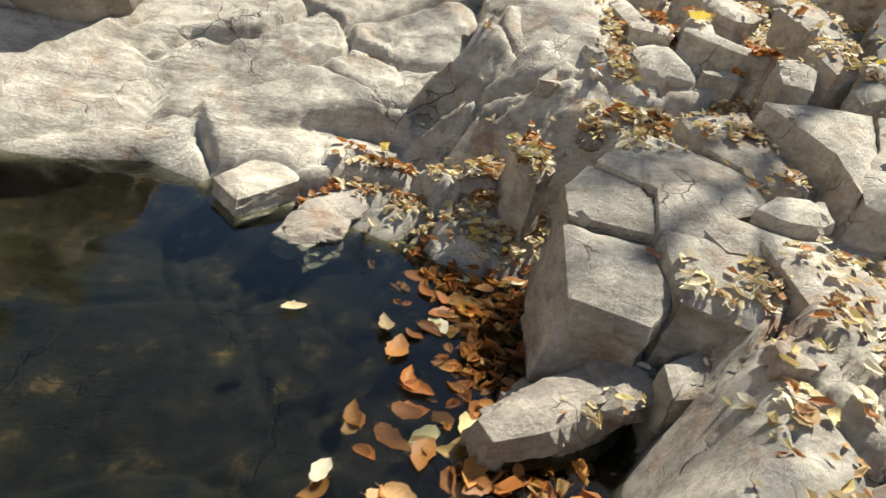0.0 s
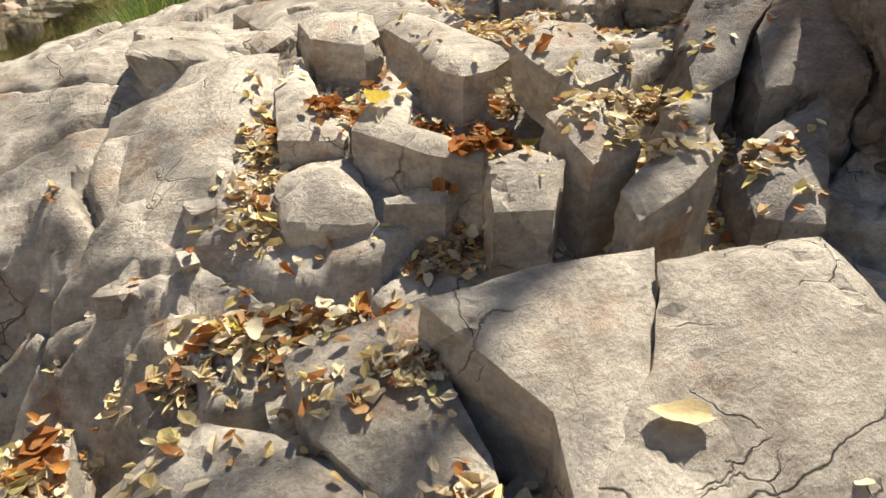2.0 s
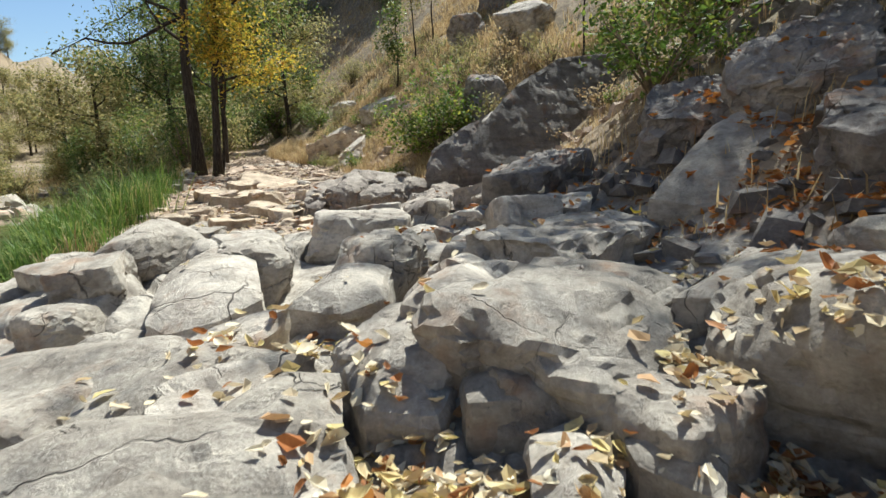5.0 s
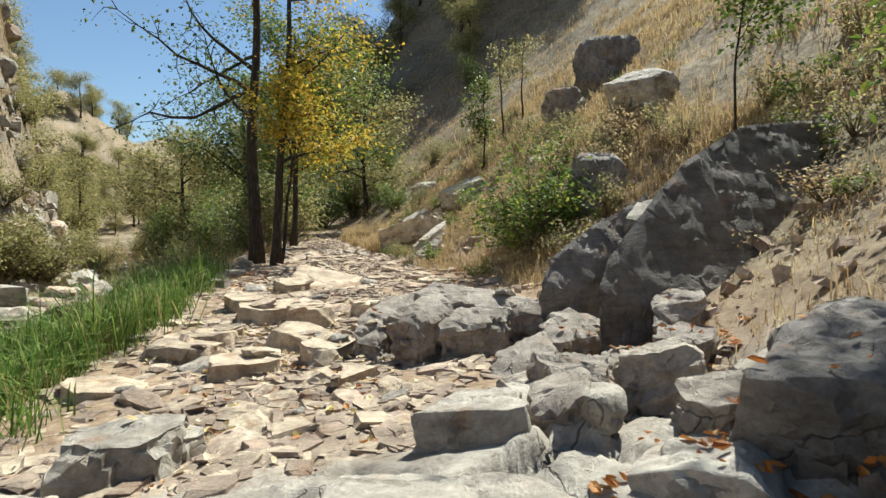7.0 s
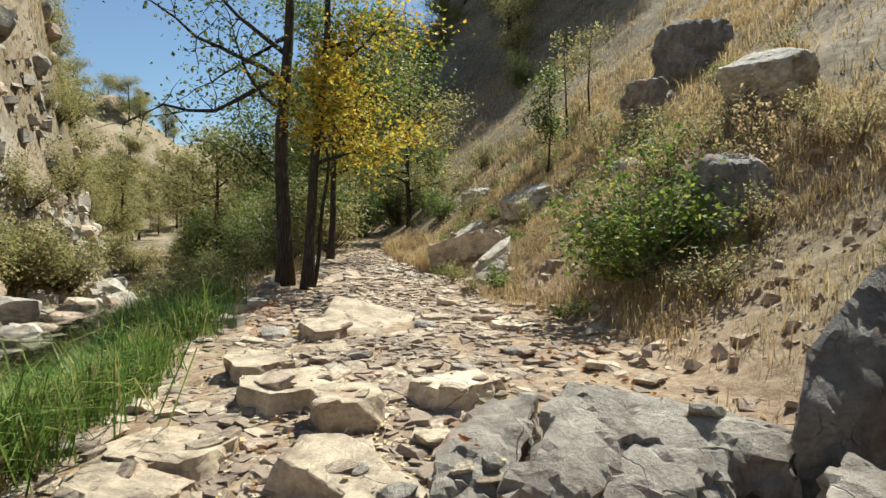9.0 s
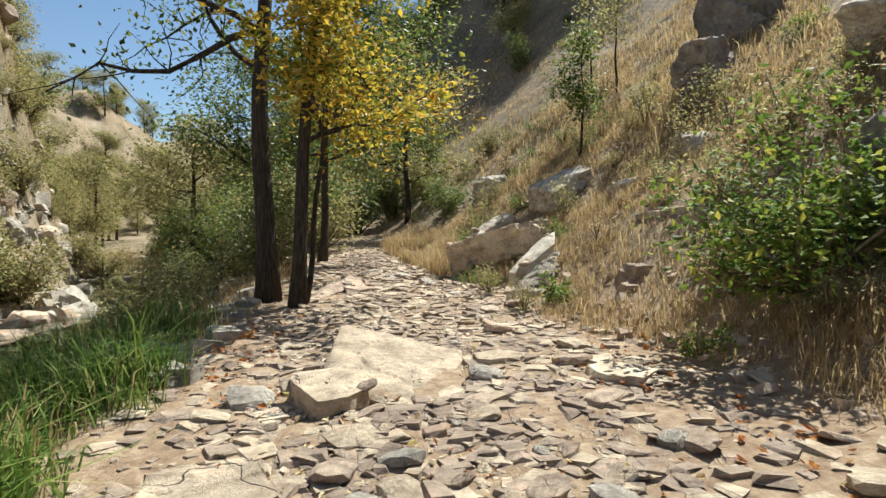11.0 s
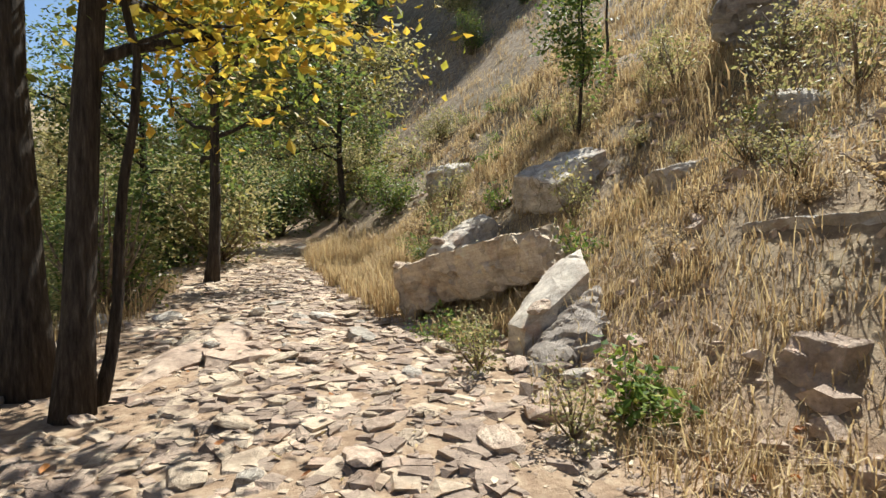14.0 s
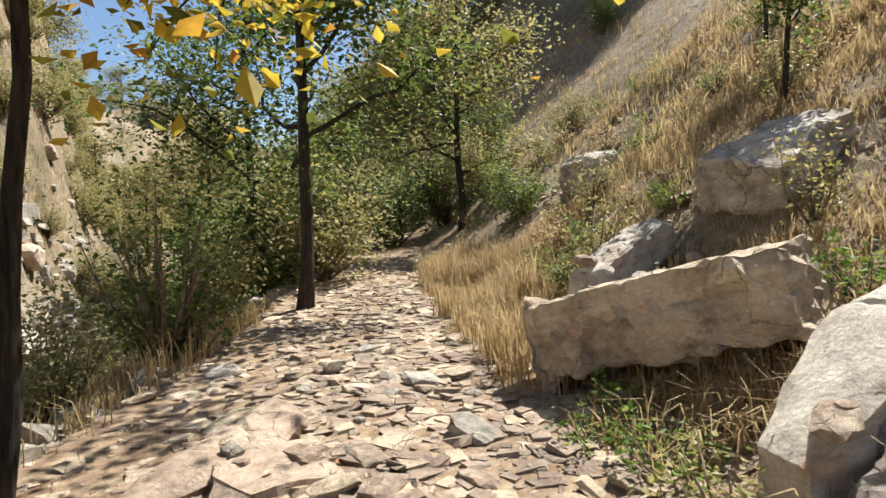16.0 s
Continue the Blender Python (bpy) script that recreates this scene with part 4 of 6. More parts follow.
plate([(3.59, 6.49), (3.99, 6.99), (4.36, 7.22), (4.58, 7.14), (4.85, 6.88), (4.17, 6.52), (3.73, 6.37)], 2.32, 0.05, 0.2, 0.6, 0.18, rock_grey, "broad smooth grey rock hump in the outcrop", 0.0)
plate([(4.51, 6.47), (4.85, 6.60), (5.35, 6.86), (5.31, 6.58), (4.99, 6.15), (4.78, 6.33)], 2.35, 0.05, 0.1, 0.75, 0.06, rock_grey, "large dark-faced boulder overhanging dry leaves", -0.1)
plate([(3.82, 6.35), (4.41, 6.61), (5.04, 6.79), (4.60, 6.56), (4.05, 6.34)], 2.24, 0.0, 0.15, 0.3, 0.03, rock_grey, TOP, 0.0)
plate([(3.70, 6.17), (3.84, 6.19), (3.95, 6.04), (3.80, 5.82), (3.60, 5.76), (3.54, 5.88)], 2.05, 0, 0.15, 0.4, 0.1, rock_grey, ROUND, 0.0)
plate([(3.90, 5.97), (4.19, 6.30), (4.39, 6.23), (4.31, 5.96), (4.00, 5.69), (3.95, 5.75), (3.87, 5.88)], 2.10, 0, 0.15, 0.4, 0.08, rock_grey, ROUND, 0.0)
plate([(3.60, 6.47), (3.79, 6.49), (4.01, 6.47), (4.02, 6.14), (3.79, 6.25), (3.55, 6.30)], 2.12, 0, 0.15, 0.35, 0.05, rock_grey, TOP, 0.0)
plate([(2.38, 8.11), (2.44, 8.76), (2.76, 9.11), (3.01, 8.71), (3.01, 8.06), (2.76, 7.92), (2.50, 7.93)], 2.15, 0.15, 0.2, 0.5, 0.1, rock_grey, ROUND, 0.0)
plate([(3.10, 7.70), (3.48, 8.18), (3.78, 8.05), (3.65, 7.62), (3.36, 7.51)], 2.18, 0.05, 0.15, 0.4, 0.08, rock_grey, ROUND, 0.0)
plate([(5.72, 8.02), (6.52, 8.27), (7.04, 8.28), (7.04, 8.02), (6.55, 7.49), (6.04, 7.58)], 2.87, 0.5, 0.5, 0.8, 0.06, rock_grey, "pale cracked boulder at the foot of the slope", 0.0)
plate([(0.14, 1.63), (0.52, 1.83), (0.94, 1.99), (1.19, 1.90), (1.09, 1.71), (0.70, 1.57), (0.21, 1.45)], 0.26, 0.05, 0.1, 0.5, 0.04, rock_brown_shade, "dark grey slab at the edge of the pool", 0.0)
plate([(1.07, 1.23), (1.78, 1.56), (2.06, 1.44), (1.74, 0.90), (1.22, 0.76), (1.03, 0.92)], 0.58, 0.1, 0.2, 0.6, 0.04, rock_grey, TOP, 0.0)
plate([(-0.90, 3.21), (-0.59, 3.90), (-0.24, 3.88), (-0.44, 3.25), (-0.68, 3.00)], 0.08, 0.05, 0.1, 0.3, 0.04, rock_brown_shade, "flat dark wet rock at the edge of the pool", 0.0)
plate([(-1.38, 3.64), (-1.18, 3.93), (-0.86, 4.17), (-0.79, 3.73), (-1.17, 3.38)], 0.20, 0.05, 0.1, 0.3, 0.04, rock_grey, "grey rock at the edge of the pool among leaves", 0.0)
plate([(0.70, 2.52), (1.20, 2.40), (1.25, 2.05), (1.00, 1.86), (0.62, 2.02)], 0.69, 0.1, 0.3, 0.8, 0.05, rock_grey, OVER, 0.08)
plate([(1.22, 2.42), (1.66, 2.30), (1.80, 1.95), (1.50, 1.75), (1.15, 1.92)], 0.80, 0.1, 0.32, 0.7, 0.04, rock_grey, TOP, 0.05)
plate([(1.72, 2.26), (2.22, 2.12), (2.32, 1.82), (1.95, 1.62), (1.78, 1.80)], 0.90, 0.1, 0.3, 0.7, 0.04, rock_grey, TOP, 0.05)
plate([(0.38, 3.62), (0.42, 3.86), (0.62, 3.94), (0.74, 3.76), (0.62, 3.58)], 0.50, 0.05, 0.1, 0.5, 0.03, rock_dark_shade, "dark pitted stone wedged in the crevice", 0.0)
plate([(1.10, 1.75), (1.57, 1.99), (1.40, 1.60), (1.07, 1.56)], 0.44, 0.05, 0.2, 0.5, 0.03, rock_grey, STEP, 0.0)
hump(3.52, 6.80, 1.93, (0.66, 0.58, 0.56), 40, 0, 0, 33)
hump(3.98, 7.35, 2.00, (0.55, 0.85, 0.56), -30, 0, 0, 34)
hump(4.32, 6.75, 2.02, (1.55, 0.95, 0.60), 44, 4, 0, 35, "broad smooth grey rock hump in the outcrop")
hump(5.02, 6.25, 2.02, (0.85, 1.35, 0.86), -40, 6, 0, 36, "large dark-faced boulder overhanging dry leaves")
hump(4.16, 6.12, 1.92, (0.60, 0.52, 0.44), -80, 4, 0, 37)
hump(3.80, 6.36, 1.94, (0.38, 0.32, 0.34), -12, 0, 0, 38)
slab(1.85, 9.70, 1.72, (0.60, 1.25, 0.54), 12, 2, -4, 39)
hump(3.80, 8.35, 2.10, (0.50, 0.90, 0.44), -34, 2, 0, 40)
slab(5.00, 7.95, 2.08, (1.70, 0.72, 0.52), 30, 2, 0, 41)
hump(2.95, 9.00, 2.02, (0.70, 0.85, 0.52), 15, 2, 0, 42)
hump(3.95, 9.60, 2.10, (0.90, 0.60, 0.50), -12, 2, 0, 43)
hump(1.15, 7.05, 1.50, (0.90, 1.70, 0.60), 8, 3, -8, 44)
slab(2.75, 1.45, 0.78, (0.90, 0.70, 0.60), 35, 3, 4, 55)

# smaller rocks wedged between the slabs
rng = np.random.RandomState(17)
for k in range(46):
    x, y = rng.uniform(1.7, 5.7), rng.uniform(5.9, 11.6)
    s = rng.uniform(0.26, 0.62)
    if abs(x - np.interp(y, [4.7, 6.6, 8.5, 9.7, 11.0], [2.88, 3.32, 3.63, 3.74, 3.54])) < 0.55:
        continue
    z = ground_at(x, y) + 0.06 * s
    if k % 3 == 0:
        hump(x, y, z, (s, s * rng.uniform(0.7, 1.3), s * 0.7), rng.uniform(0, 180), rng.normal(0, 6), rng.normal(0, 6), 200 + k, "grey rock wedged in the outcrop", detail=4)
    else:
        slab(x, y, z, (s, s * rng.uniform(0.6, 1.2), s * 0.6), rng.uniform(0, 180), rng.normal(0, 8), rng.normal(0, 8), 200 + k, "angular grey rock wedged in the outcrop")
for k in range(40):
    x, y = rng.uniform(0.9, 4.4), rng.uniform(1.0, 5.6)
    s = rng.uniform(0.10, 0.22)
    slab(x, y, ground_at(x, y) + 0.12 * s, (s, s * rng.uniform(0.6, 1.1), s * 0.6), rng.uniform(0, 180), rng.normal(0, 10), rng.normal(0, 10), 260 + k, "small angular stone broken from the outcrop")

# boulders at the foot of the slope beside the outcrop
# their dark tone includes the shade over this side
slab(7.60, 8.30, 3.25, (1.50, 1.10, 1.10), 30, 0, 24, 58, SHADY, material=rock_dark_shade, rough=0.04)
slab(6.75, 7.00, 2.75, (1.10, 0.90, 0.75), 38, 0, 18, 59, SHADY, material=rock_dark_shade, rough=0.04)
slab(6.60, 5.70, 2.95, (1.10, 1.20, 0.85), -26, 4, 20, 70, SHADY, material=rock_dark_shade, rough=0.04)
slab(7.1, 8.9, 2.85, (1.20, 1.00, 0.9), 40, 0, 26, 57, SHADY, material=rock_dark_shade, rough=0.04)
slab(5.30, 4.20, 2.20, (1.10, 1.40, 1.30), -20, 4, 16, 86, SHADY, material=rock_dark_shade, rough=0.04)
slab(5.95, 10.0, 2.35, (1.10, 0.80, 0.70), 30, 0, 14, 87, SHADY, material=rock_dark_shade, rough=0.04)

# ---- broken rocks where the path begins ----
# the ledges' brown tone has the shade of their near faces in it
BROKEN = "broken brown rock ledge darkened for shade, with sunlit upper edges"
rng = np.random.RandomState(83)
plate([(4.35, 13.59), (4.58, 13.90), (4.85, 14.33), (5.47, 14.20), (6.25, 13.92), (5.99, 13.71), (5.60, 13.81), (5.18, 13.80), (4.80, 13.56), (4.56, 13.42)], 2.32, -0.05, 0.42, 0.8, 0.05, rock_brown_shade, "broken brown rock ledge darkened for shade, with sunlit upper edges", 0.0)
plate([(3.97, 13.75), (4.13, 14.30), (4.50, 14.56), (4.82, 14.62), (4.60, 14.27), (4.39, 13.94), (4.20, 13.68)], 2.19, 0, 0.45, 0.6, 0.05, rock_brown_shade, "broken brown rock ledge darkened for shade, with sunlit upper edges", 0.0)
plate([(5.77, 13.31), (6.27, 13.63), (6.46, 13.34), (6.35, 13.03), (5.80, 12.94)], 2.20, -0.02, 0.35, 0.7, 0.06, rock_brown_shade, "broken brown rock ledge darkened for shade, with sunlit upper edges", 0.0)
plate([(5.05, 12.63), (5.42, 12.96), (5.81, 13.16), (5.81, 12.88), (5.40, 12.39), (5.12, 12.42)], 2.04, 0, 0.4, 0.6, 0.06, rock_brown_shade, "broken brown rock ledge darkened for shade, with sunlit upper edges", 0.0)
plate([(5.70, 12.20), (6.24, 12.32), (6.36, 12.09), (6.11, 11.90), (5.58, 11.93)], 2.07, 0.05, 0.35, 0.6, 0.05, rock_brown_shade, "broken brown rock ledge darkened for shade, with sunlit upper edges", 0.0)
plate([(5.14, 13.97), (5.61, 13.83), (5.56, 13.61), (5.28, 13.57), (4.82, 13.49), (4.82, 13.63)], 2.22, 0, 0.4, 0.6, 0.04, rock_brown_shade, "broken brown rock ledge darkened for shade, with sunlit upper edges", 0.0)
for k, (x, y, s) in enumerate(((5.25, 11.45, 0.75), (5.80, 11.25, 0.80), (5.60, 10.40, 0.75), (6.30, 11.70, 0.70), (4.95, 10.90, 0.55), (6.20, 10.60, 0.65), (6.9, 12.6, 0.8))):
    s = s * 0.62
    z = ground_at(x, y) + 0.12 * s
    slab(x, y, z, (s * 1.5, s * rng.uniform(0.9, 1.2), s * rng.uniform(0.8, 1.05)), 40 + rng.normal(0, 22), rng.normal(-6, 11), rng.normal(6, 11), 300 + k, BROKEN, rough=0.045, cuts=9, material=rock_brown_shade)
# wedge and huge boulder: shade on their near faces put into the dark tone
plate([(5.95, 13.62), (6.10, 13.75), (6.82, 14.09), (7.79, 14.50), (7.30, 14.12), (6.79, 13.83), (6.38, 13.67)], 2.86, -0.65, 2.5, 1.6, 0.015, rock_dark_shade, "big angular wedge-shaped boulder with a shaded front face", -0.05)
plate([(6.15, 12.73), (6.31, 12.87), (6.91, 13.18), (7.57, 13.50), (8.59, 13.87), (10.18, 14.19), (8.59, 12.99), (6.83, 12.73), (6.35, 12.70)], 3.21, -0.3, 2.2, 2.0, 0.02, rock_dark_shade, "huge boulder leaning against the slope, darkened for shade", -0.05)
plate([(6.97, 13.65), (7.35, 14.06), (7.90, 14.25), (7.20, 13.62)], 3.36, -0.1, 0.6, 0.6, 0.02, rock_grey, "pale stone wedged between two boulders", 0.0)
SUNNY = "tan sunlit flat stone beside the path"


def flat(x, y, z, size, turn=0, tip=0, lean=0, seed=1, label=SUNNY, material=None):
    return block("stone", x, y, z, size, turn, tip, lean, seed, material or rock_tan, label, 0.018, 6, 0.07)


flat(2.55, 17.3, 1.90, (0.62, 0.62, 0.34), 30, 0, 0, 71)
flat(3.00, 16.4, 1.86, (0.95, 0.60, 0.30), 20, 4, 0, 72)
flat(2.20, 15.4, 1.68, (1.15, 0.62, 0.30), -36, 0, 6, 73)
flat(3.50, 14.7, 1.78, (0.62, 0.75, 0.28), 50, 10, 0, 74)
flat(3.55, 15.8, 1.86, (0.62, 0.62, 0.42), 8, 0, 0, 75)
flat(4.55, 16.1, 1.88, (0.85, 0.60, 0.34), 30, 0, 0, 76)
flat(2.15, 14.7, 1.72, (0.85, 0.55, 0.26), -30, 0, 0, 77)
flat(3.70, 14.1, 1.80, (0.75, 0.42, 0.24), 62, 8, 0, 78)
flat(2.95, 13.9, 1.74, (0.80, 0.62, 0.24), 9, 0, 0, 79)
flat(3.85, 13.0, 1.78, (0.62, 0.42, 0.22), 50, 0, 0, 80)
flat(1.75, 13.5, 1.60, (0.62, 0.70, 0.34), 15, 0, -6, 81)
plate([(3.32, 20.66), (3.72, 20.60), (4.63, 20.24), (4.42, 19.28), (3.85, 18.86), (3.08, 19.26)], 2.07, -0.13, 0.2, 0.45, 0.02, rock_tan, "large pale rectangular slab lying tilted on the path", 0.0)
flat(3.20, 19.1, 1.95, (0.62, 0.70, 0.26), 25, 6, 0, 83)
flat(5.00, 19.9, 1.98, (0.62, 0.34, 0.14), 14, 0, 0, 84)
flat(5.95, 19.1, 2.00, (0.62, 0.62, 0.14), -50, 0, 0, 85)

# ---- along the stony path ----
plate([(2.91, 25.22), (3.55, 26.44), (3.84, 25.97), (3.77, 25.49), (3.23, 24.96), (2.85, 24.43)], 2.23, 0.0, 0.12, 0.4, 0.05, stone_pink, "leaning pinkish slab at the edge of the path", 0.0)
flat(3.75, 25.2, 2.12, (0.85, 0.62, 0.18), 30, 3, 0, 92, material=stone_pink)
block("boulder", 6.85, 26.00, 2.95, (2.40, 0.85, 0.68), -44, 0, 16, 93, rock_tan, "long brown boulder jutting out of the dry slope", 0.03, 5, 0.08)
rock("boulder", 6.30, 26.75, 2.70, (0.70, 0.62, 0.62), 10, 0, 0, 94, rock_dark_shade, 4, "round dark stone at the end of a long boulder", 8.0, 0.03, 6)
block("boulder", 7.05, 27.70, 3.20, (1.60, 0.42, 0.42), 30, 0, 26, 95, rock_grey, "narrow pale slab tilted up the slope", 0.03, 5, 0.08)
# pale ledge given the darker brown, so its shade is in the colour
plate([(7.36, 24.11), (7.14, 23.68), (6.99, 23.40), (6.77, 23.51), (6.48, 23.41), (6.11, 23.70), (6.52, 23.91), (6.98, 24.06)], 2.54, 0.55, 0.3, 0.7, 0.05, rock_brown_shade, "pale grey ledge leaning at the foot of the slope, darkened for shade", 0.0)
plate([(7.10, 24.84), (7.28, 24.92), (7.57, 24.84), (7.32, 24.24), (6.87, 24.12), (6.51, 24.06), (6.46, 24.39)], 2.93, 0.65, 0.1, 0.6, 0.05, rock_grey, "pale broken rock at the foot of the slope", 0.0)
block("boulder", 9.05, 27.90, 4.20, (1.70, 1.00, 0.95), 20, 0, 22, 100, rock_grey, "pale wedge-shaped rock on the grassy slope", 0.03, 5, 0.08)
block("boulder", 8.70, 33.40, 4.30, (1.10, 1.00, 1.50), 20, 0, 10, 101, rock_grey, "upright grey rock on the grassy slope", 0.03, 5, 0.08)
rock("boulder", 5.35, 36.60, 2.45, (1.40, 0.90, 0.70), 20, 0, 0, 102, rock_grey, 4, "white rounded rock beside the far path")
block("boulder", 7.58, 21.75, 2.66, (0.52, 0.40, 0.36), 12, 0, 0, 103, stone_pink, "squared brown stone on the slope", 0.03, 5, 0.08)
block("boulder", 7.98, 21.45, 2.62, (0.42, 0.36, 0.30), -12, 0, 0, 104, stone_pink, "squared brown stone on the slope", 0.03, 5, 0.08)
block("boulder", 8.75, 22.70, 3.42, (0.55, 1.45, 0.46), 8, -6, 0, 105, rock_grey, "long pale slab lying along the slope", 0.03, 5, 0.08)
rock("boulder", 10.60, 24.70, 4.85, (0.85, 0.75, 0.90), 8, 0, 10, 106, rock_grey, 5, "grey rock standing in dry grass", 22.0, 0.035, 12)
rock("boulder", 12.40, 21.80, 6.70, (1.90, 1.30, 1.20), 20, 0, 24, 107, rock_grey, 5, "large pale boulder high on the slope", 22.0, 0.035, 12)
block("boulder", 9.60, 25.60, 4.15, (0.85, 0.60, 0.50), -12, 0, 16, 108, rock_grey, "white sunlit rock on the slope", 0.03, 5, 0.08)
rock("boulder", 9.70, 19.50, 3.95, (1.10, 1.00, 1.50), 12, 0, 10, 109, rock_dark_shade, 5, "tall dark boulder among the shrubs on the slope", 22.0, 0.035, 12)
rock("boulder", 16.20, 30.50, 9.60, (3.00, 2.40, 3.40), 20, 0, 10, 110, rock_dark_shade, 5, "huge dark boulder on the skyline of the slope", 10.0, 0.04, 6)
rock("boulder", 12.80, 27.60, 7.30, (1.30, 1.20, 1.70), 30, 0, 20, 111, rock_dark_shade, 5, "big dark boulder on the upper slope", 22.0, 0.035, 12)

# ---- loose stones of the path ----
def stone_shapes(count, seed, material, height):
    rng = np.random.RandomState(seed)
    return [rock_mesh("stone", (1.0, rng.uniform(0.55, 0.95), height * rng.uniform(0.7, 1.3)), 900 + seed * 50 + k, material, 2, 60.0, 0.0, 9) for k in range(count)]


def on_path(rng, n, y0, y1, spread):
    y = rng.uniform(y0, y1, n)
    x = centre(y) + rng.normal(0, spread, n)
    keep = (x > brink(y) - 0.2) & (x < foot(y) + 0.7)
    return x[keep], y[keep]


path_bed = new("path")
tagged(path_bed, "stony footpath of loose tan and pinkish flat stones", "path", kind="structure")
shapes = stone_shapes(9, 1, stone_pink, 0.26) + stone_shapes(8, 2, rock_tan, 0.24) + stone_shapes(4, 3, rock_grey, 0.4)
rng = np.random.RandomState(77)
px, py = on_path(rng, 420, 11.6, 28.5, 1.15)
clear = np.hypot(px - 3.78, py - 20.0) > 0.95
px, py = px[clear][:300], py[clear][:300]
pz = top_height(px, py)
for x, y, z in zip(px, py, pz):
    ob = new("stone", shapes[rng.randint(len(shapes))])
    s = 0.13 + 0.30 * rng.uniform(0, 1) ** 2.2
    ob.parent = path_bed
    ob.matrix_basis = pose(x, y, z + 0.05 * s, rng.normal(0, 9), rng.normal(0, 9), rng.uniform(0, 360)) @ Matrix.Diagonal((s, s, s, 1))

BOX = np.array([[-1, -1, -1], [1, -1, -1], [1, 1, -1], [-1, 1, -1], [-0.8, -0.8, 1], [0.8, -0.85, 1], [0.75, 0.8, 1], [-0.85, 0.75, 1]]) * 0.5
BOX_FACES = [(3, 2, 1, 0), (4, 5, 6, 7), (0, 1, 5, 4), (1, 2, 6, 5), (2, 3, 7, 6), (3, 0, 4, 7)]


def rubble(name, x, y, small, large, material, seed, label, flatness=0.3, tilt=0.13):
    """Chips and small stones, too many to count, each with its own corners."""
    rng = np.random.RandomState(seed)
    n = len(x)
    z = ground_height(x, y)
    s = small + (large - small) * rng.uniform(0, 1, n) ** 2.5
    size = np.stack([s, s * rng.uniform(0.5, 1, n), s * flatness * rng.uniform(0.5, 1.4, n)], 1)
    c = BOX[None] * size[:, None] * (1 + rng.normal(0, 0.24, (n, 8, 3)))
    a, b = rng.uniform(0, 2 * np.pi, n), rng.normal(0, tilt, n)
    ca, sa, cb, sb = np.cos(a), np.sin(a), np.cos(b), np.sin(b)
    p, q, r = c[..., 0], c[..., 1], c[..., 2]
    p, r = p * cb[:, None] + r * sb[:, None], r * cb[:, None] - p * sb[:, None]
    p, q = p * ca[:, None] - q * sa[:, None], p * sa[:, None] + q * ca[:, None]
    c = np.stack([p, q, r], -1) + np.stack([x, y, z + size[:, 2] * 0.12], 1)[:, None]
    return tagged(new(name, shards(name, c, BOX_FACES, material)), label, "stones", kind="stuff")


rng = np.random.RandomState(5)
x, y = on_path(rng, 8500, 10.8, 34, 1.25)
clear = np.hypot(x - 3.85, y - 19.8) > 0.8
x, y = x[clear], y[clear]
rubble("rubble", x, y, 0.03, 0.24, stone_pink, 6, "pinkish stone chips covering the footpath", 0.2)
x, y = on_path(rng, 4200, 10.8, 40, 1.6)
clear = np.hypot(x - 3.85, y - 19.8) > 0.8
x, y = x[clear], y[clear]
rubble("rubble", x, y, 0.04, 0.30, rock_tan, 7, "tan flat stone chips covering the footpath", 0.15)
x = rng.uniform(-1.5, 1.9, 1500)
y = rng.uniform(20, 40, 1500)
rubble("rubble", x, y, 0.05, 0.5, rock_grey, 8, "grey stones along the stream bank", 0.6)
x, y = rng.uniform(-14, -5.5, 2600), rng.uniform(6, 60, 2600)
rubble("rubble", x, y, 0.1, 0.9, rock_grey, 9, "grey broken stones on the far stream bank", 0.6)
x = foot(y := rng.uniform(10, 40, 2400)) + rng.uniform(-0.2, 6, 2400)
rubble("rubble", x, y, 0.03, 0.24, stone_pink, 10, "brown stones scattered on the dry slope", 0.45, 0.7)

x, y = rng.uniform(5.3, 10, 1100), rng.uniform(2.5, 10, 1100)
rubble("rubble", x, y, 0.04, 0.32, rock_dark_shade, 12, "dark stones scattered on the shady slope", 0.5, 0.6)

# far bank boulders
far_shapes = [rock_mesh("boulder", (1.0, 0.8, 0.75), 700 + k, (rock_grey, stone_pink)[k % 2], 3, 14.0, 0.04, 8) for k in range(7)]
rng = np.random.RandomState(9)
for k in range(110):
    y = rng.uniform(5, 62)
    bank = float(np.interp(y, [-6, 4, 12, 25, 40, 60], [-3.6, -3.4, -5.2, -6.4, -7.2, -14.5]))
    x = bank - rng.uniform(-0.8, 6.5)
    s = rng.uniform(0.4, 1.7)
    ob = new("boulder", far_shapes[k % 7])
    ob.matrix_basis = pose(x, y, ground_at(x, y) + 0.15 * s, rng.normal(0, 14), rng.normal(0, 14), rng.uniform(0, 360)) @ Matrix.Diagonal((s, s, s, 1))
    tagged(ob, "grey brown boulder on the far stream bank", "rock", "boulders on the far bank")

# ---- fallen leaves ----
CREAM = "cream and yellow dry leaves drifted in rock hollows"
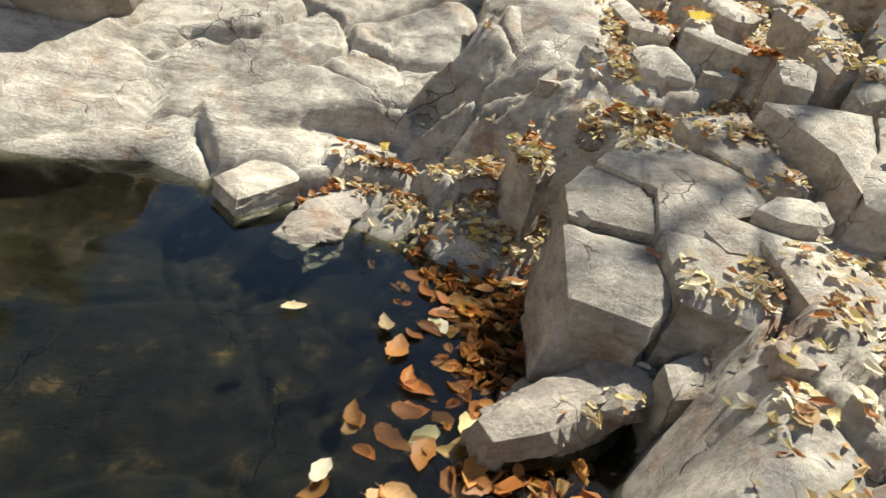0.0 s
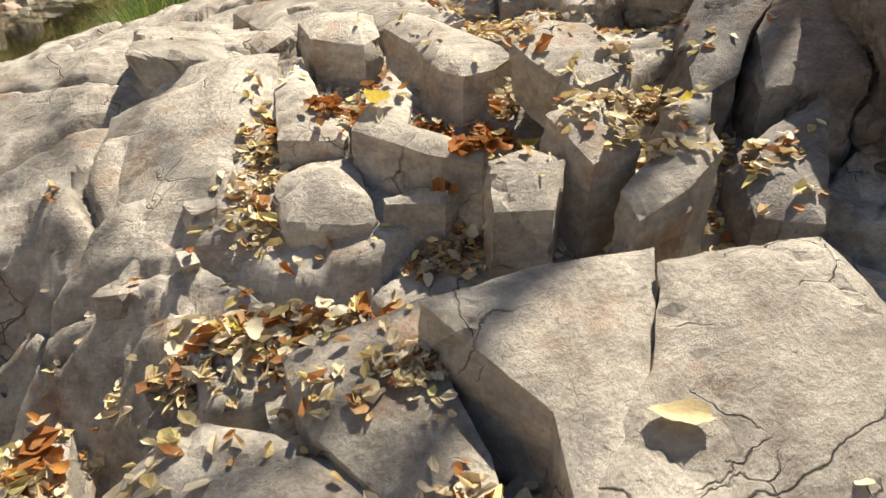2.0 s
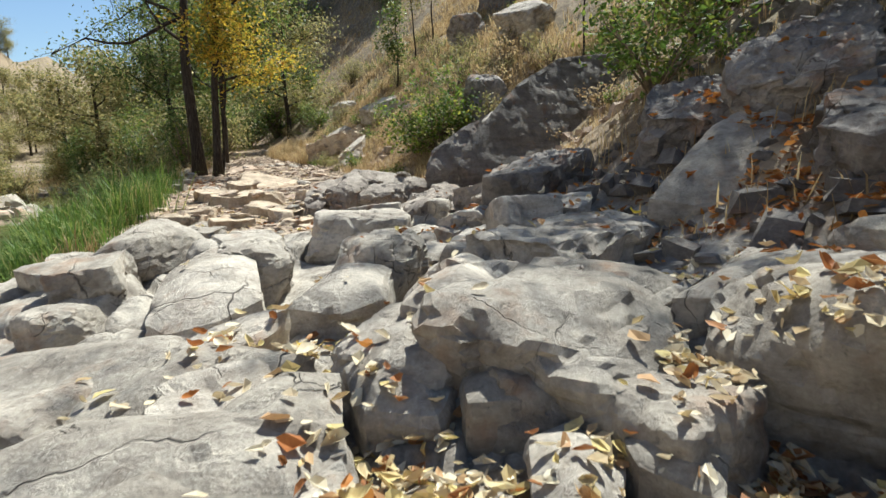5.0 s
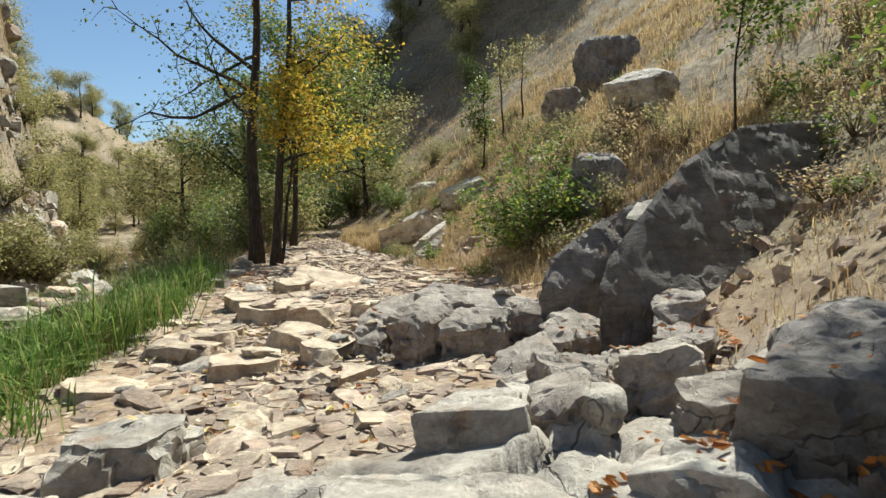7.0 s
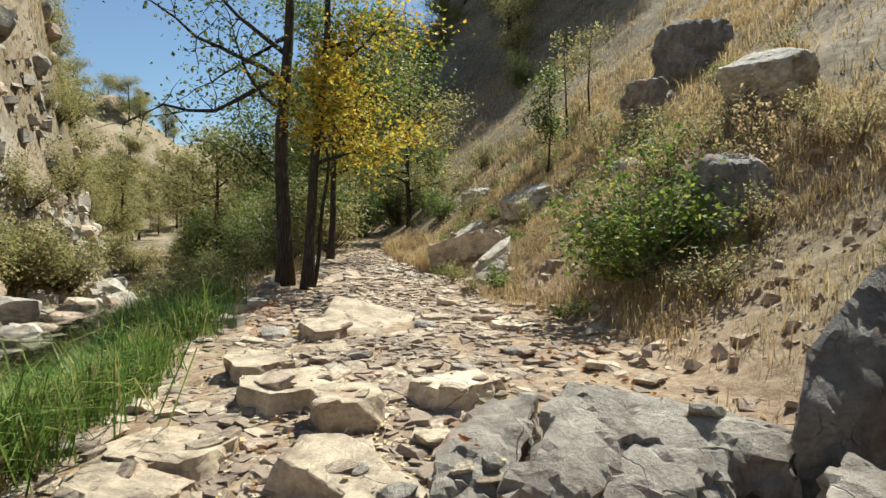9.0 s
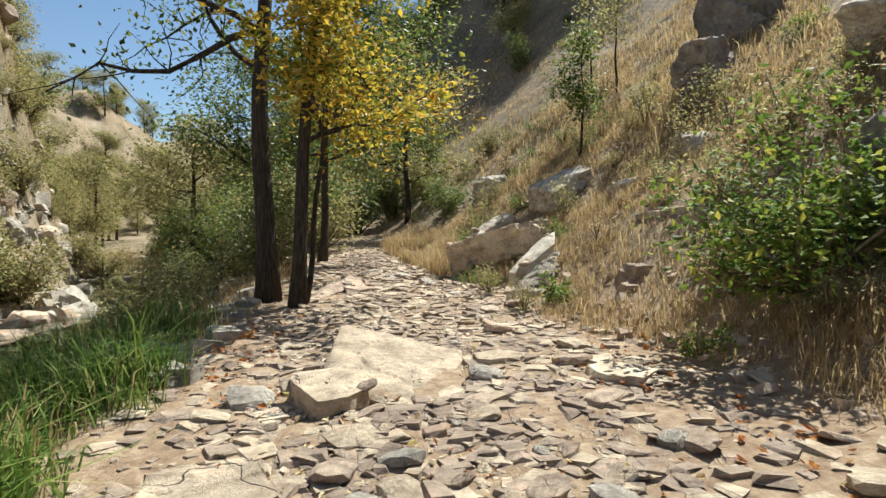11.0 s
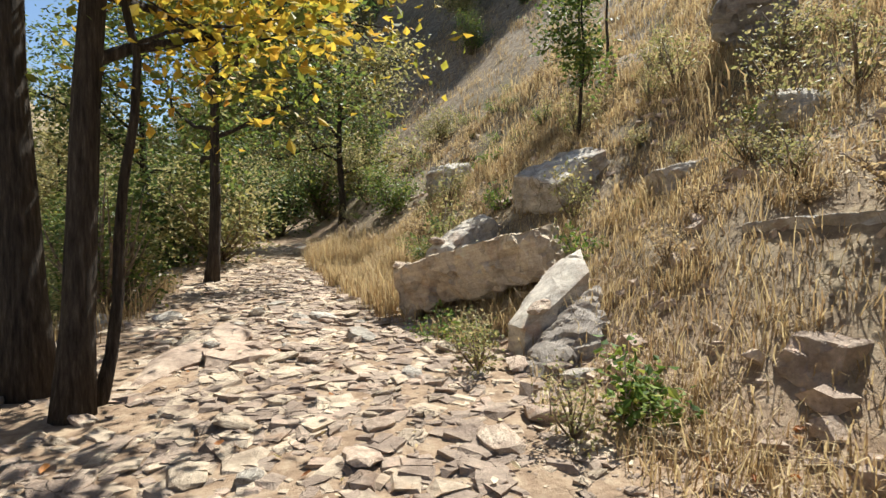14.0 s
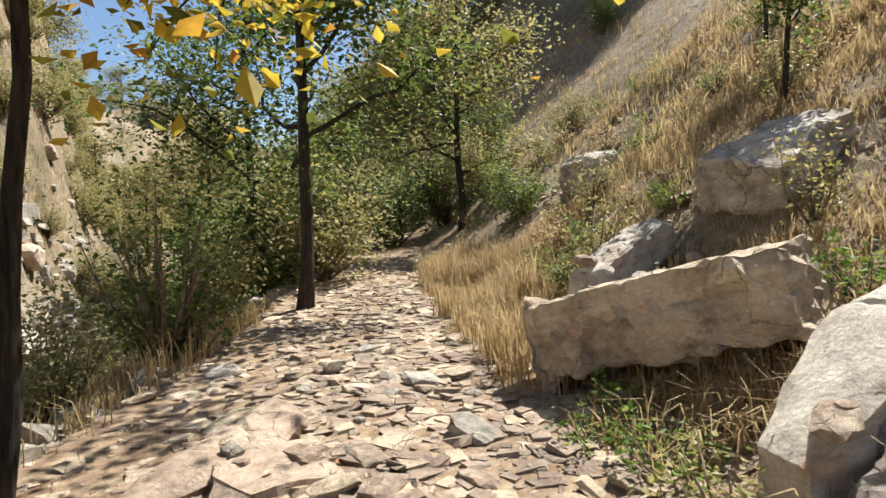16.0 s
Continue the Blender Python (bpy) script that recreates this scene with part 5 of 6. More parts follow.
litter("leaf_litter", [(1.35, 3.65, 0.5, 0.35), (1.7, 3.75, 0.6, 0.3), (1.1, 3.5, 0.4, 0.4), (0.65, 3.35, 0.5, 0.35), (0.3, 3.85, 0.7, 0.4), (0.6, 3.7, 0.5, 0.4), (2.0, 2.05, 0.6, 0.25), (2.6, 2.0, 0.6, 0.25), (2.05, 3.25, 0.3, 0.2),
    (1.75, 1.0, 0.7, 0.4), (2.55, 4.0, 0.5, 0.15), (3.0, 4.0, 0.4, 0.2), (3.75, 4.35, 0.4, 0.5), (2.6, 4.65, 0.6, 0.2), (3.05, 4.75, 0.3, 0.2), (1.65, 4.65, 0.15, 0.5)], 6000, 0.062, litter_mat, 11, CREAM)
litter("leaf_litter", [(0.16, 3.43, 0.3, 0.2), (0.5, 3.2, 0.3, 0.25), (0.62, 3.45, 0.25, 0.25), (-0.35, 3.9, 0.25, 0.2), (0.56, 4.0, 0.25, 0.25), (1.49, 1.95, 0.3, 0.18), (1.8, 1.73, 0.35, 0.2), (2.53, 2.12, 0.45, 0.14), (1.87, 1.35, 0.4, 0.3), (1.3, 1.3, 0.3, 0.25), (0.95, 1.1, 0.3, 0.25), (1.35, 0.9, 0.35, 0.3), (0.8, 1.55, 0.25, 0.15),
    (1.35, 3.55, 0.4, 0.22), (1.6, 3.7, 0.4, 0.18), (1.25, 3.2, 0.25, 0.2), (1.72, 3.2, 0.3, 0.12), (1.55, 4.3, 0.16, 0.3), (3.35, 4.13, 0.3, 0.1), (2.2, 2.76, 0.3, 0.1), (3.9, 3.82, 0.3, 0.14), (2.9, 2.3, 0.4, 0.12), (0.48, 4.8, 0.16, 0.4), (0.25, 3.75, 0.25, 0.3)], 2400, 0.074, litter_mat, 17, CREAM, stray=0.5)
litter("leaf_litter", [(1.62, 4.4, 0.14, 0.3), (1.68, 5.0, 0.1, 0.4), (2.1, 4.85, 0.2, 0.14), (2.75, 4.5, 0.35, 0.16), (2.53, 4.0, 0.3, 0.1), (2.9, 4.4, 0.3, 0.12), (3.95, 4.8, 0.16, 0.45), (3.72, 4.4, 0.16, 0.35), (3.3, 3.85, 0.2, 0.14), (3.3, 5.86, 0.3, 0.3), (4.5, 5.9, 0.35, 0.3), (3.78, 3.7, 0.3, 0.2)], 1100, 0.08, litter_mat, 18, CREAM, stray=0.3)
litter("leaf_litter", [(1.6, 3.85, 0.35, 0.1), (1.95, 3.75, 0.2, 0.1), (2.08, 4.9, 0.16, 0.1), (2.8, 4.6, 0.3, 0.1), (2.6, 4.1, 0.2, 0.06), (0.5, 4.85, 0.12, 0.3), (-0.2, 4.1, 0.3, 0.15), (0.65, 3.6, 0.2, 0.2), (1.95, 1.25, 0.25, 0.2)], 300, 0.105, rust_mat, 19, "rust brown curled leaves in rock hollows", stray=0.9)
litter("leaf_litter", [(3.0, 6.0, 0.2, 0.4), (3.15, 6.4, 0.3, 0.4), (4.05, 5.85, 0.3, 0.3), (4.1, 4.6, 0.25, 0.7), (4.4, 5.85, 0.4, 0.5), (4.65, 5.5, 0.3, 0.6), (3.05, 7.3, 0.35, 0.3), (3.6, 7.3, 0.25, 0.4), (2.75, 7.2, 0.4, 0.3), (5.2, 7.1, 0.5, 0.6), (4.2, 8.4, 0.7, 0.5), (5.6, 8.8, 0.7, 0.7), (3.9, 4.9, 0.2, 0.9), (3.3, 5.4, 0.5, 0.8), (2.3, 5.2, 0.5, 0.5)], 7000, 0.065, litter_mat, 12, CREAM)
litter("leaf_litter", [(3.38, 6.05, 0.34, 0.4), (3.3, 5.75, 0.4, 0.3), (4.45, 5.75, 0.35, 0.4), (4.6, 5.45, 0.3, 0.4), (3.68, 4.6, 0.12, 0.4), (3.62, 4.3, 0.14, 0.25), (3.42, 3.95, 0.2, 0.2), (3.3, 5.5, 0.3, 0.3)], 1700, 0.072, litter_mat, 20, CREAM, stray=0.6)
litter("leaf_litter", [(0.5, 3.45, 0.4, 0.3), (0.2, 3.6, 0.4, 0.3), (0.7, 3.25, 0.2, 0.25), (0.0, 3.95, 0.4, 0.2), (0.85, 3.75, 0.3, 0.3), (1.3, 3.75, 0.4, 0.2), (1.7, 3.7, 0.4, 0.2)], 1300, 0.085, litter_mat, 22, CREAM, stray=0.8)
litter("leaf_litter", [(1.5, 3.95, 0.6, 0.16), (1.95, 3.7, 0.4, 0.14), (2.15, 4.85, 0.4, 0.16), (2.75, 4.72, 0.4, 0.12), (2.75, 4.6, 0.5, 0.14), (2.2, 4.85, 0.3, 0.15), (0.25, 3.7, 0.5, 0.2), (-0.35, 3.75, 0.5, 0.12), (3.05, 6.0, 0.2, 0.3)], 900, 0.085, rust_mat, 13, "rust brown curled leaves in rock hollows")
litter("leaf_litter", [(5.4, 9.5, 0.9, 1.0), (6.3, 12.2, 0.6, 0.8), (5.9, 15.2, 0.7, 1.2), (6.3, 17.8, 0.7, 1.6), (6.6, 20.0, 0.9, 1.6), (2.2, 20.6, 0.6, 1.2), (2.2, 22.2, 0.6, 1.0), (6.7, 8.6, 0.9, 0.9), (6.2, 7.4, 1.0, 0.9), (5.9, 6.4, 0.6, 0.8), (7.6, 6.6, 1.6, 1.8)], 7600, 0.07, rust_mat, 14, "brown leaf litter at the foot of the slope")
litter("leaf_litter", [(3.4, 12.2, 1.6, 1.2), (3.3, 14.3, 1.6, 1.6), (3.6, 17.0, 1.8, 2.2), (4.4, 22.0, 1.8, 3.0)], 3600, 0.06, litter_mat, 15, "pale dry leaves between the path stones")
litter("leaf_litter", [(0.45, 2.9, 0.5, 0.4), (0.5, 2.2, 0.4, 0.5), (0.35, 1.7, 0.3, 0.5), (0.6, 1.2, 0.4, 0.4), (0.75, 2.55, 0.3, 0.5)], 700, 0.11, rust_mat, 16, "orange sodden leaves lying in the pool", 0.01, -0.02, 1.0)
leaf_forms = [curled_leaf("fallen_leaf", 1.0, w, c, m, k) for k, (w, c, m) in enumerate([(0.5, 0.3, dry_leaf_mat), (0.6, 0.6, dry_leaf_mat), (0.45, 0.9, dry_leaf_mat), (0.62, 0.2, dry_leaf_mat), (0.5, 0.7, rust_leaf_mat), (0.55, 0.35, rust_leaf_mat), (0.44, 0.7, yellow_leaf_mat)])]
rng = np.random.RandomState(21)
spots = [(1.45, 3.75, 0.9, 0.35), (0.5, 3.4, 0.6, 0.35), (2.3, 2.05, 1.0, 0.35), (1.7, 1.1, 0.8, 0.5), (2.7, 4.7, 0.9, 0.2), (2.75, 4.0, 0.7, 0.2), (3.75, 4.5, 0.4, 0.8), (3.3, 6.0, 0.4, 0.9), (4.4, 5.8, 0.5, 0.6), (3.1, 7.3, 0.6, 0.4), (4.4, 8.6, 1.2, 0.8), (3.2, 12.5, 1.6, 1.4)]
which = rng.randint(0, len(spots), 280)
lx = np.array([spots[k][0] + rng.normal(0, 0.5) * spots[k][2] for k in which])
ly = np.array([spots[k][1] + rng.normal(0, 0.5) * spots[k][3] for k in which])
lz = top_height(lx, ly, 0.8)
for x, y, z in zip(lx, ly, lz):
    if np.isnan(z):
        continue
    s = rng.uniform(0.05, 0.12)
    form = leaf_forms[rng.choice(7, p=[0.24, 0.2, 0.16, 0.12, 0.12, 0.11, 0.05])]
    ob = new("fallen_leaf", form)
    ob.matrix_basis = pose(x, y, max(z, 0.0) + 0.02, rng.normal(0, 16), rng.normal(0, 16), rng.uniform(0, 360)) @ Matrix.Diagonal((s, s, s, 1))
    tagged(ob, "yellow fallen leaf on bare rock" if form == leaf_forms[6] else ("curled rust brown fallen leaf on rock" if form in leaf_forms[4:6] else "curled pale dry fallen leaf on rock"), "leaf", "fallen leaves")



def lone_leaf(x, y, z, size, turn, form, label, tip=0):
    ob = new("fallen_leaf", leaf_forms[form])
    ob.matrix_basis = pose(x, y, z, tip, 0, turn) @ Matrix.Diagonal((size, size, size, 1))
    return tagged(ob, label, "leaf", "fallen leaves")


def above(x, y):
    return float(top_height(np.array([x]), np.array([y]))[0]) + 0.015


lone_leaf(0.46, 3.18, max(above(0.46, 3.18), 0.01), 0.15, 10, 6, "bright yellow leaf at the water's edge")
lone_leaf(-0.16, 4.30, above(-0.16, 4.30), 0.20, 80, 6, "big yellow leaf with dark holes in the crevice", 20)
lone_leaf(1.58, 3.82, above(1.58, 3.82), 0.17, 40, 6, "bright yellow leaf on the leaf drift")
lone_leaf(2.77, 2.69, above(2.77, 2.69) - 0.005, 0.17, 155, 0, "curled tan leaf lying alone on a slab")
lone_leaf(-0.50, 1.38, 0.008, 0.13, 60, 3, "pale green round leaf floating on the pool")
lone_leaf(-0.70, 2.42, 0.010, 0.14, 20, 0, "pale torn leaf floating on the pool")
lone_leaf(-0.20, 2.35, 0.010, 0.15, 95, 1, "tan leaf floating on the pool")
lone_leaf(0.25, 1.05, 0.008, 0.10, 130, 3, "pale green leaf floating on the pool")
lone_leaf(2.25, 4.62, above(2.25, 4.62), 0.20, 120, 6, "long yellow leaf standing in a rock cleft", 24)
lone_leaf(3.05, 4.45, above(3.05, 4.45), 0.19, 35, 6, "long yellow leaf beside a dark hollow", 10)
lone_leaf(2.80, 4.35, above(2.80, 4.35), 0.14, 80, 6, "yellow leaf beside a dark hollow")
rng = np.random.RandomState(63)
for k in range(70):
    y = rng.uniform(1.2, 3.35)
    x = float(np.interp(y, [1.2, 1.9, 2.7, 3.4], [0.0, 0.12, 0.28, 0.62])) + rng.normal(0, 0.26)
    ob = new("fallen_leaf", leaf_forms[4 + k % 2] if k % 5 else leaf_forms[3])
    size = rng.uniform(0.12, 0.21)
    ob.matrix_basis = pose(x, y, rng.uniform(-0.035, 0.012), rng.normal(0, 9), rng.normal(0, 9), rng.uniform(0, 360)) @ Matrix.Diagonal((size, size, size * 0.45, 1))
    tagged(ob, "large orange brown sodden leaf floating in the pool" if k % 5 else "large pale leaf floating in the pool", "leaf", "fallen leaves")
bm = bmesh.new()
bmesh.ops.create_grid(bm, x_segments=4, y_segments=3, size=0.5)
for v in bm.verts:
    v.co = (v.co.x * 0.05, v.co.y * 0.022, 0.006 * math.sin(9 * v.co.x))
teal = Nodes("teal plastic")
teal.done((0.02, 0.42, 0.45), None, 0.4, 0.5)
scrap = tagged(part("plastic_scrap", bm, teal.mat), "small teal plastic scrap among dry leaves", "litter")
scrap.matrix_basis = pose(2.84, 4.28, above(2.84, 4.28), 20, 0, 80)

water_sheet("water", -16, 3.2, -30, 70, 0.0, "still dark clear water of a rock pool and stream")

# ---- trees beside the path ----
tree("tree", 2.05, 24.70, 10.5, 0.19, 3, dark_green_mat, 0.12, 5, (0.26, 0.26, 0.2), (0.004, 0.0), 6, 0.66, 0.30, "tall tree with a dark trunk and sparse green leaves", sway=0.08, away=170, droop=0.8,
     aims=((0.46, 178, 0.38, 4.0), (0.47, 188, -0.30, 4.2), (0.40, 150, 0.25, 2.6), (0.52, 200, 0.5, 3.2), (0.56, 120, 0.3, 3.0)))
tree("tree", 2.65, 23.95, 9.5, 0.13, 4, yellow_mat, 0.13, 13, (0.34, 0.34, 0.26), (0.05, 0.02), 5, 0.72, 0.25, "slender dark tree with bright yellow autumn leaves", away=15,
     aims=((0.30, 20, 0.25, 2.4), (0.36, 55, 0.3, 2.6), (0.42, 5, 0.25, 2.8), (0.48, 80, 0.4, 2.6), (0.5, 330, 0.4, 2.2), (0.58, 30, 0.5, 2.4)))
tree("tree", 2.86, 24.10, 5.4, 0.055, 5, yellow_mat, 0.12, 12, (0.15, 0.15, 0.13), (0.0, 0.0), 6, 0.55, 0.3, "thin young tree with a few yellow leaves", sway=0.16)
tree("tree", 2.86, 31.7, 8.5, 0.13, 6, green_mat, 0.14, 24, (0.42, 0.42, 0.3), (0.02, 0.0), 14, 0.28, 0.42, "leafy green tree at the bend of the path")
tree("tree", 0.40, 38.0, 9.0, 0.15, 7, dark_green_mat, 0.16, 16, (0.5, 0.5, 0.36), (0.0, 0.0), 13, 0.15, 0.36, "dense dark green tree beside the stream")
tree("tree", 6.6, 41.0, 8.0, 0.14, 8, olive_mat, 0.15, 18, (0.5, 0.5, 0.34), (0.0, 0.0), 12, 0.2, 0.38, "olive green tree at the foot of the far slope")
tree("tree", 12.4, 11.6, 7.5, 0.10, 15, bush_mat, 0.14, 6, (0.5, 0.5, 0.34), (-0.04, 0.0), 9, 0.25, 0.42, "leafy tree on the slope above the outcrop", away=200)
tree("tree", 9.5, 8.0, 9.5, 0.17, 43, green_mat, 0.12, 3, (0.24, 0.24, 0.18), (-0.20, 0.06), 1, 0.9, 0.2, "tall leaning tree on the slope whose boughs shade the outcrop", away=190, droop=0.6,
     aims=((0.90, 150, 0.15, 5.4), (0.80, 136, 0.15, 5.0), (0.62, 195, 0.3, 5.2), (0.74, 165, 0.3, 4.4), (0.85, 222, 0.25, 4.8), (0.94, 185, 0.3, 3.6)))
tree("tree", 11.0, 12.8, 7.0, 0.06, 9, bush_mat, 0.14, 4, (0.42, 0.42, 0.3), (-0.06, -0.03), 12, 0.2, 0.5, "leafy tree on the slope overhanging the outcrop", away=215)
tree("tree", 11.6, 17.5, 4.4, 0.03, 10, bush_mat, 0.12, 9, (0.34, 0.34, 0.3), (0.04, 0.0), 9, 0.3, 0.4, "yellow-green young tree on the slope")
tree("sapling", 10.2, 29.5, 3.4, 0.045, 12, green_mat, 0.12, 8, (0.22, 0.22, 0.2), (0.02, 0), 6, 0.35, 0.22, "thin sapling standing in dry grass")
tree("sapling", 12.2, 33.0, 4.2, 0.05, 13, olive_mat, 0.12, 3, (0.2, 0.2, 0.2), (-0.03, 0), 5, 0.5, 0.2, "nearly bare thin sapling standing in dry grass")
tree("sapling", 13.3, 33.5, 4.0, 0.05, 14, olive_mat, 0.12, 3, (0.2, 0.2, 0.2), (0.03, 0), 5, 0.5, 0.2, "nearly bare thin sapling standing in dry grass")

# ---- bushes ----
shrub("bush", 8.2, 19.4, 2.6, 2.1, 1, bush_mat, 0.11, 3600, "leafy green bush at the foot of the slope", clumps=22)
shrub("bush", 6.55, 22.3, 0.8, 0.75, 2, bush_mat, 0.09, 420, "small yellow-green plant in dry grass", clumps=7)
shrub("bush", 6.9, 28.6, 1.0, 0.8, 3, green_mat, 0.06, 900, "small grey-green bush among rocks", clumps=9)
shrub("bush", 1.55, 28.9, 1.8, 3.0, 4, green_mat, 0.10, 1900, "tall dark bush beside the path", clumps=26)
shrub("bush", -0.3, 29.6, 2.2, 2.2, 5, olive_mat, 0.10, 1500, "tall dark bush on the stream bank", clumps=24)
shrub("bush", 7.6, 36.0, 2.2, 2.0, 6, green_mat, 0.10, 2600, "green bush beside the far path", clumps=18)
shrub("bush", 9.6, 11.6, 2.4, 2.4, 7, bush_mat, 0.11, 2600, "green bush hanging over the boulders", clumps=18)
shrub("bush", 8.8, 8.6, 2.2, 1.8, 9, bush_mat, 0.10, 1800, "green bush hanging over the boulders", clumps=16)
shrub("bush", 7.6, 10.2, 1.8, 1.6, 8, bush_mat, 0.09, 1600, "green bush hanging over the boulders", clumps=12)

shrub("bush", 8.4, 6.4, 2.4, 2.0, 71, bush_mat, 0.10, 1900, "green bush on the shady slope above the outcrop", clumps=18)
shrub("bush", 7.3, 4.6, 1.8, 1.5, 72, olive_mat, 0.08, 1300, "olive bush on the shady slope above the outcrop", clumps=14)
shrub("bush", 10.2, 7.6, 2.8, 2.6, 73, dark_green_mat, 0.11, 2200, "dark green bush on the shady slope", clumps=20)
shrub("bush", 9.2, 4.2, 2.6, 2.4, 74, dark_green_mat, 0.11, 2000, "dark green bush on the shady slope", clumps=20)
shrub("bush", 11.8, 9.6, 2.8, 2.8, 75, green_mat, 0.11, 2200, "tall green bush high on the slope", clumps=20)
shrub("bush", 12.6, 6.2, 3.0, 3.0, 76, green_mat, 0.11, 2200, "tall green bush high on the slope", clumps=20)

# dry weeds and low shrubs on the slope
weeds = [shrub("weed", 8.4, 20.0, 0.7, 0.6, 61, straw_mat, 0.05, 420, "dry brown weed on the slope", "weeds on the slope", 12),
         shrub("weed", 9.2, 22.2, 0.8, 0.7, 62, olive_mat, 0.05, 420, "dull olive weed on the slope", "weeds on the slope", 12),
         shrub("weed", 7.0, 19.4, 0.7, 0.5, 63, bush_mat, 0.06, 320, "small green weed on the slope", "weeds on the slope", 10)]
rng = np.random.RandomState(29)
for k in range(190):
    y = rng.uniform(9.5, 44)
    x = float(foot(np.array(y))) + rng.uniform(0.2, 1.0) ** 1.3 * 9
    s = rng.uniform(0.5, 1.6)
    copy_thing(weeds[rng.choice(3, p=[0.45, 0.38, 0.17])], pose(x, y, ground_at(x, y) - 0.03, 0, 0, rng.uniform(0, 360)) @ Matrix.Diagonal((s, s, s * rng.uniform(0.7, 1.3), 1)))

for k in range(22):
    y = rng.uniform(14, 36)
    x = float(foot(np.array(y))) + rng.uniform(1.6, 9.5)
    s = rng.uniform(0.7, 1.3)
    copy_thing(weeds[1 + (k % 3 == 0)], pose(x, y, ground_at(x, y) - 0.05, 0, 0, rng.uniform(0, 360)) @ Matrix.Diagonal((s, s, s * 1.3, 1)))

for x, y, s in ((5.95, 23.9, 0.9), (6.15, 24.7, 1.0), (5.85, 25.2, 0.7), (6.05, 22.3, 0.8), (6.3, 25.6, 0.9)):
    copy_thing(weeds[1 + (y > 24.5)], pose(x, y, ground_at(x, y) - 0.03, 0, 0, 90 * x) @ Matrix.Diagonal((s, s, s, 1)))

# thickets: a few bushes built once, then set out along the stream and the far slopes
kinds = [shrub("bush", -2.5, 33.0, 3.0, 3.2, 11, olive_mat, 0.14, 3000, "olive bush in the thicket beside the stream", "thicket", 22),
         shrub("bush", -1.0, 40.0, 3.2, 3.8, 12, green_mat, 0.14, 3200, "green bush in the thicket beside the stream", "thicket", 22),
         shrub("bush", -4.0, 42.0, 3.0, 3.0, 13, dark_green_mat, 0.14, 3000, "dark green bush in the thicket beside the stream", "thicket", 22)]
rng = np.random.RandomState(31)
for k in range(70):
    y = rng.uniform(30, 75)
    x = rng.uniform(-9, 4.0) - 0.12 * (y - 30)
    if abs(x - float(centre(np.array(y)))) < 1.6 or ground_at(x, y) < -0.2:
        continue
    s = rng.uniform(0.6, 1.5)
    if x < -5.2 and y < 46:
        continue
    copy_thing(kinds[rng.choice(3, p=[0.55, 0.3, 0.15])], pose(x, y, ground_at(x, y) - 0.05, 0, 0, rng.uniform(0, 360)) @ Matrix.Diagonal((s, s, s * rng.uniform(0.8, 1.2), 1)))
for x, y, s in ((4.4, 43, 1.1), (6.2, 45, 1.3), (2.6, 46, 1.2), (7.6, 42, 0.9), (5.2, 50, 1.5), (1.2, 44, 1.2), (3.6, 52, 1.6), (8.4, 47, 1.3)):
    copy_thing(kinds[int(10 * s) % 3], pose(x, y, ground_at(x, y) - 0.05, 0, 0, 70 * y) @ Matrix.Diagonal((s, s, s, 1)))
for k in range(250):
    left = rng.uniform() < 0.78
    y = rng.uniform(28, 120)
    x = float(np.interp(y, [12, 25, 40, 60, 120], [-5.2, -6.4, -7.2, -14.5, -42])) - rng.uniform(1.0, 20) if left else rng.uniform(10, 62)
    s = rng.uniform(0.35, 1.2) * (1.0 if y < 60 else 1.6)
    if not left and y < 62 and rng.uniform() < 0.6:
        continue
    copy_thing(kinds[0 if left else rng.randint(3)], pose(x, y, ground_at(x, y) - 0.1, 0, 0, rng.uniform(0, 360)) @ Matrix.Diagonal((s, s, s, 1)))
wood = tree("tree", -5.5, 52, 9.0, 0.2, 41, olive_mat, 0.26, 12, (0.7, 0.7, 0.5), (0, 0), 13, 0.15, 0.42, "olive woodland tree on the far hillside", group="far woods")
wood_dark = tree("tree", 24, 84, 9.0, 0.2, 42, dark_green_mat, 0.30, 12, (0.8, 0.8, 0.5), (0, 0), 13, 0.15, 0.42, "dark woodland tree on the far hillside", group="far woods")
for k in range(200):
    y = rng.uniform(62, 130) if k < 80 else rng.uniform(85, 230)
    x = rng.uniform(-12, 75) if k < 80 else rng.uniform(-95, 10)
    s = rng.uniform(0.6, 1.3)
    copy_thing((wood, wood_dark)[int(x > 2 and k % 9 == 0)], pose(x, y, ground_at(x, y) - 0.2, 0, 0, rng.uniform(0, 360)) @ Matrix.Diagonal((s, s, s, 1)))

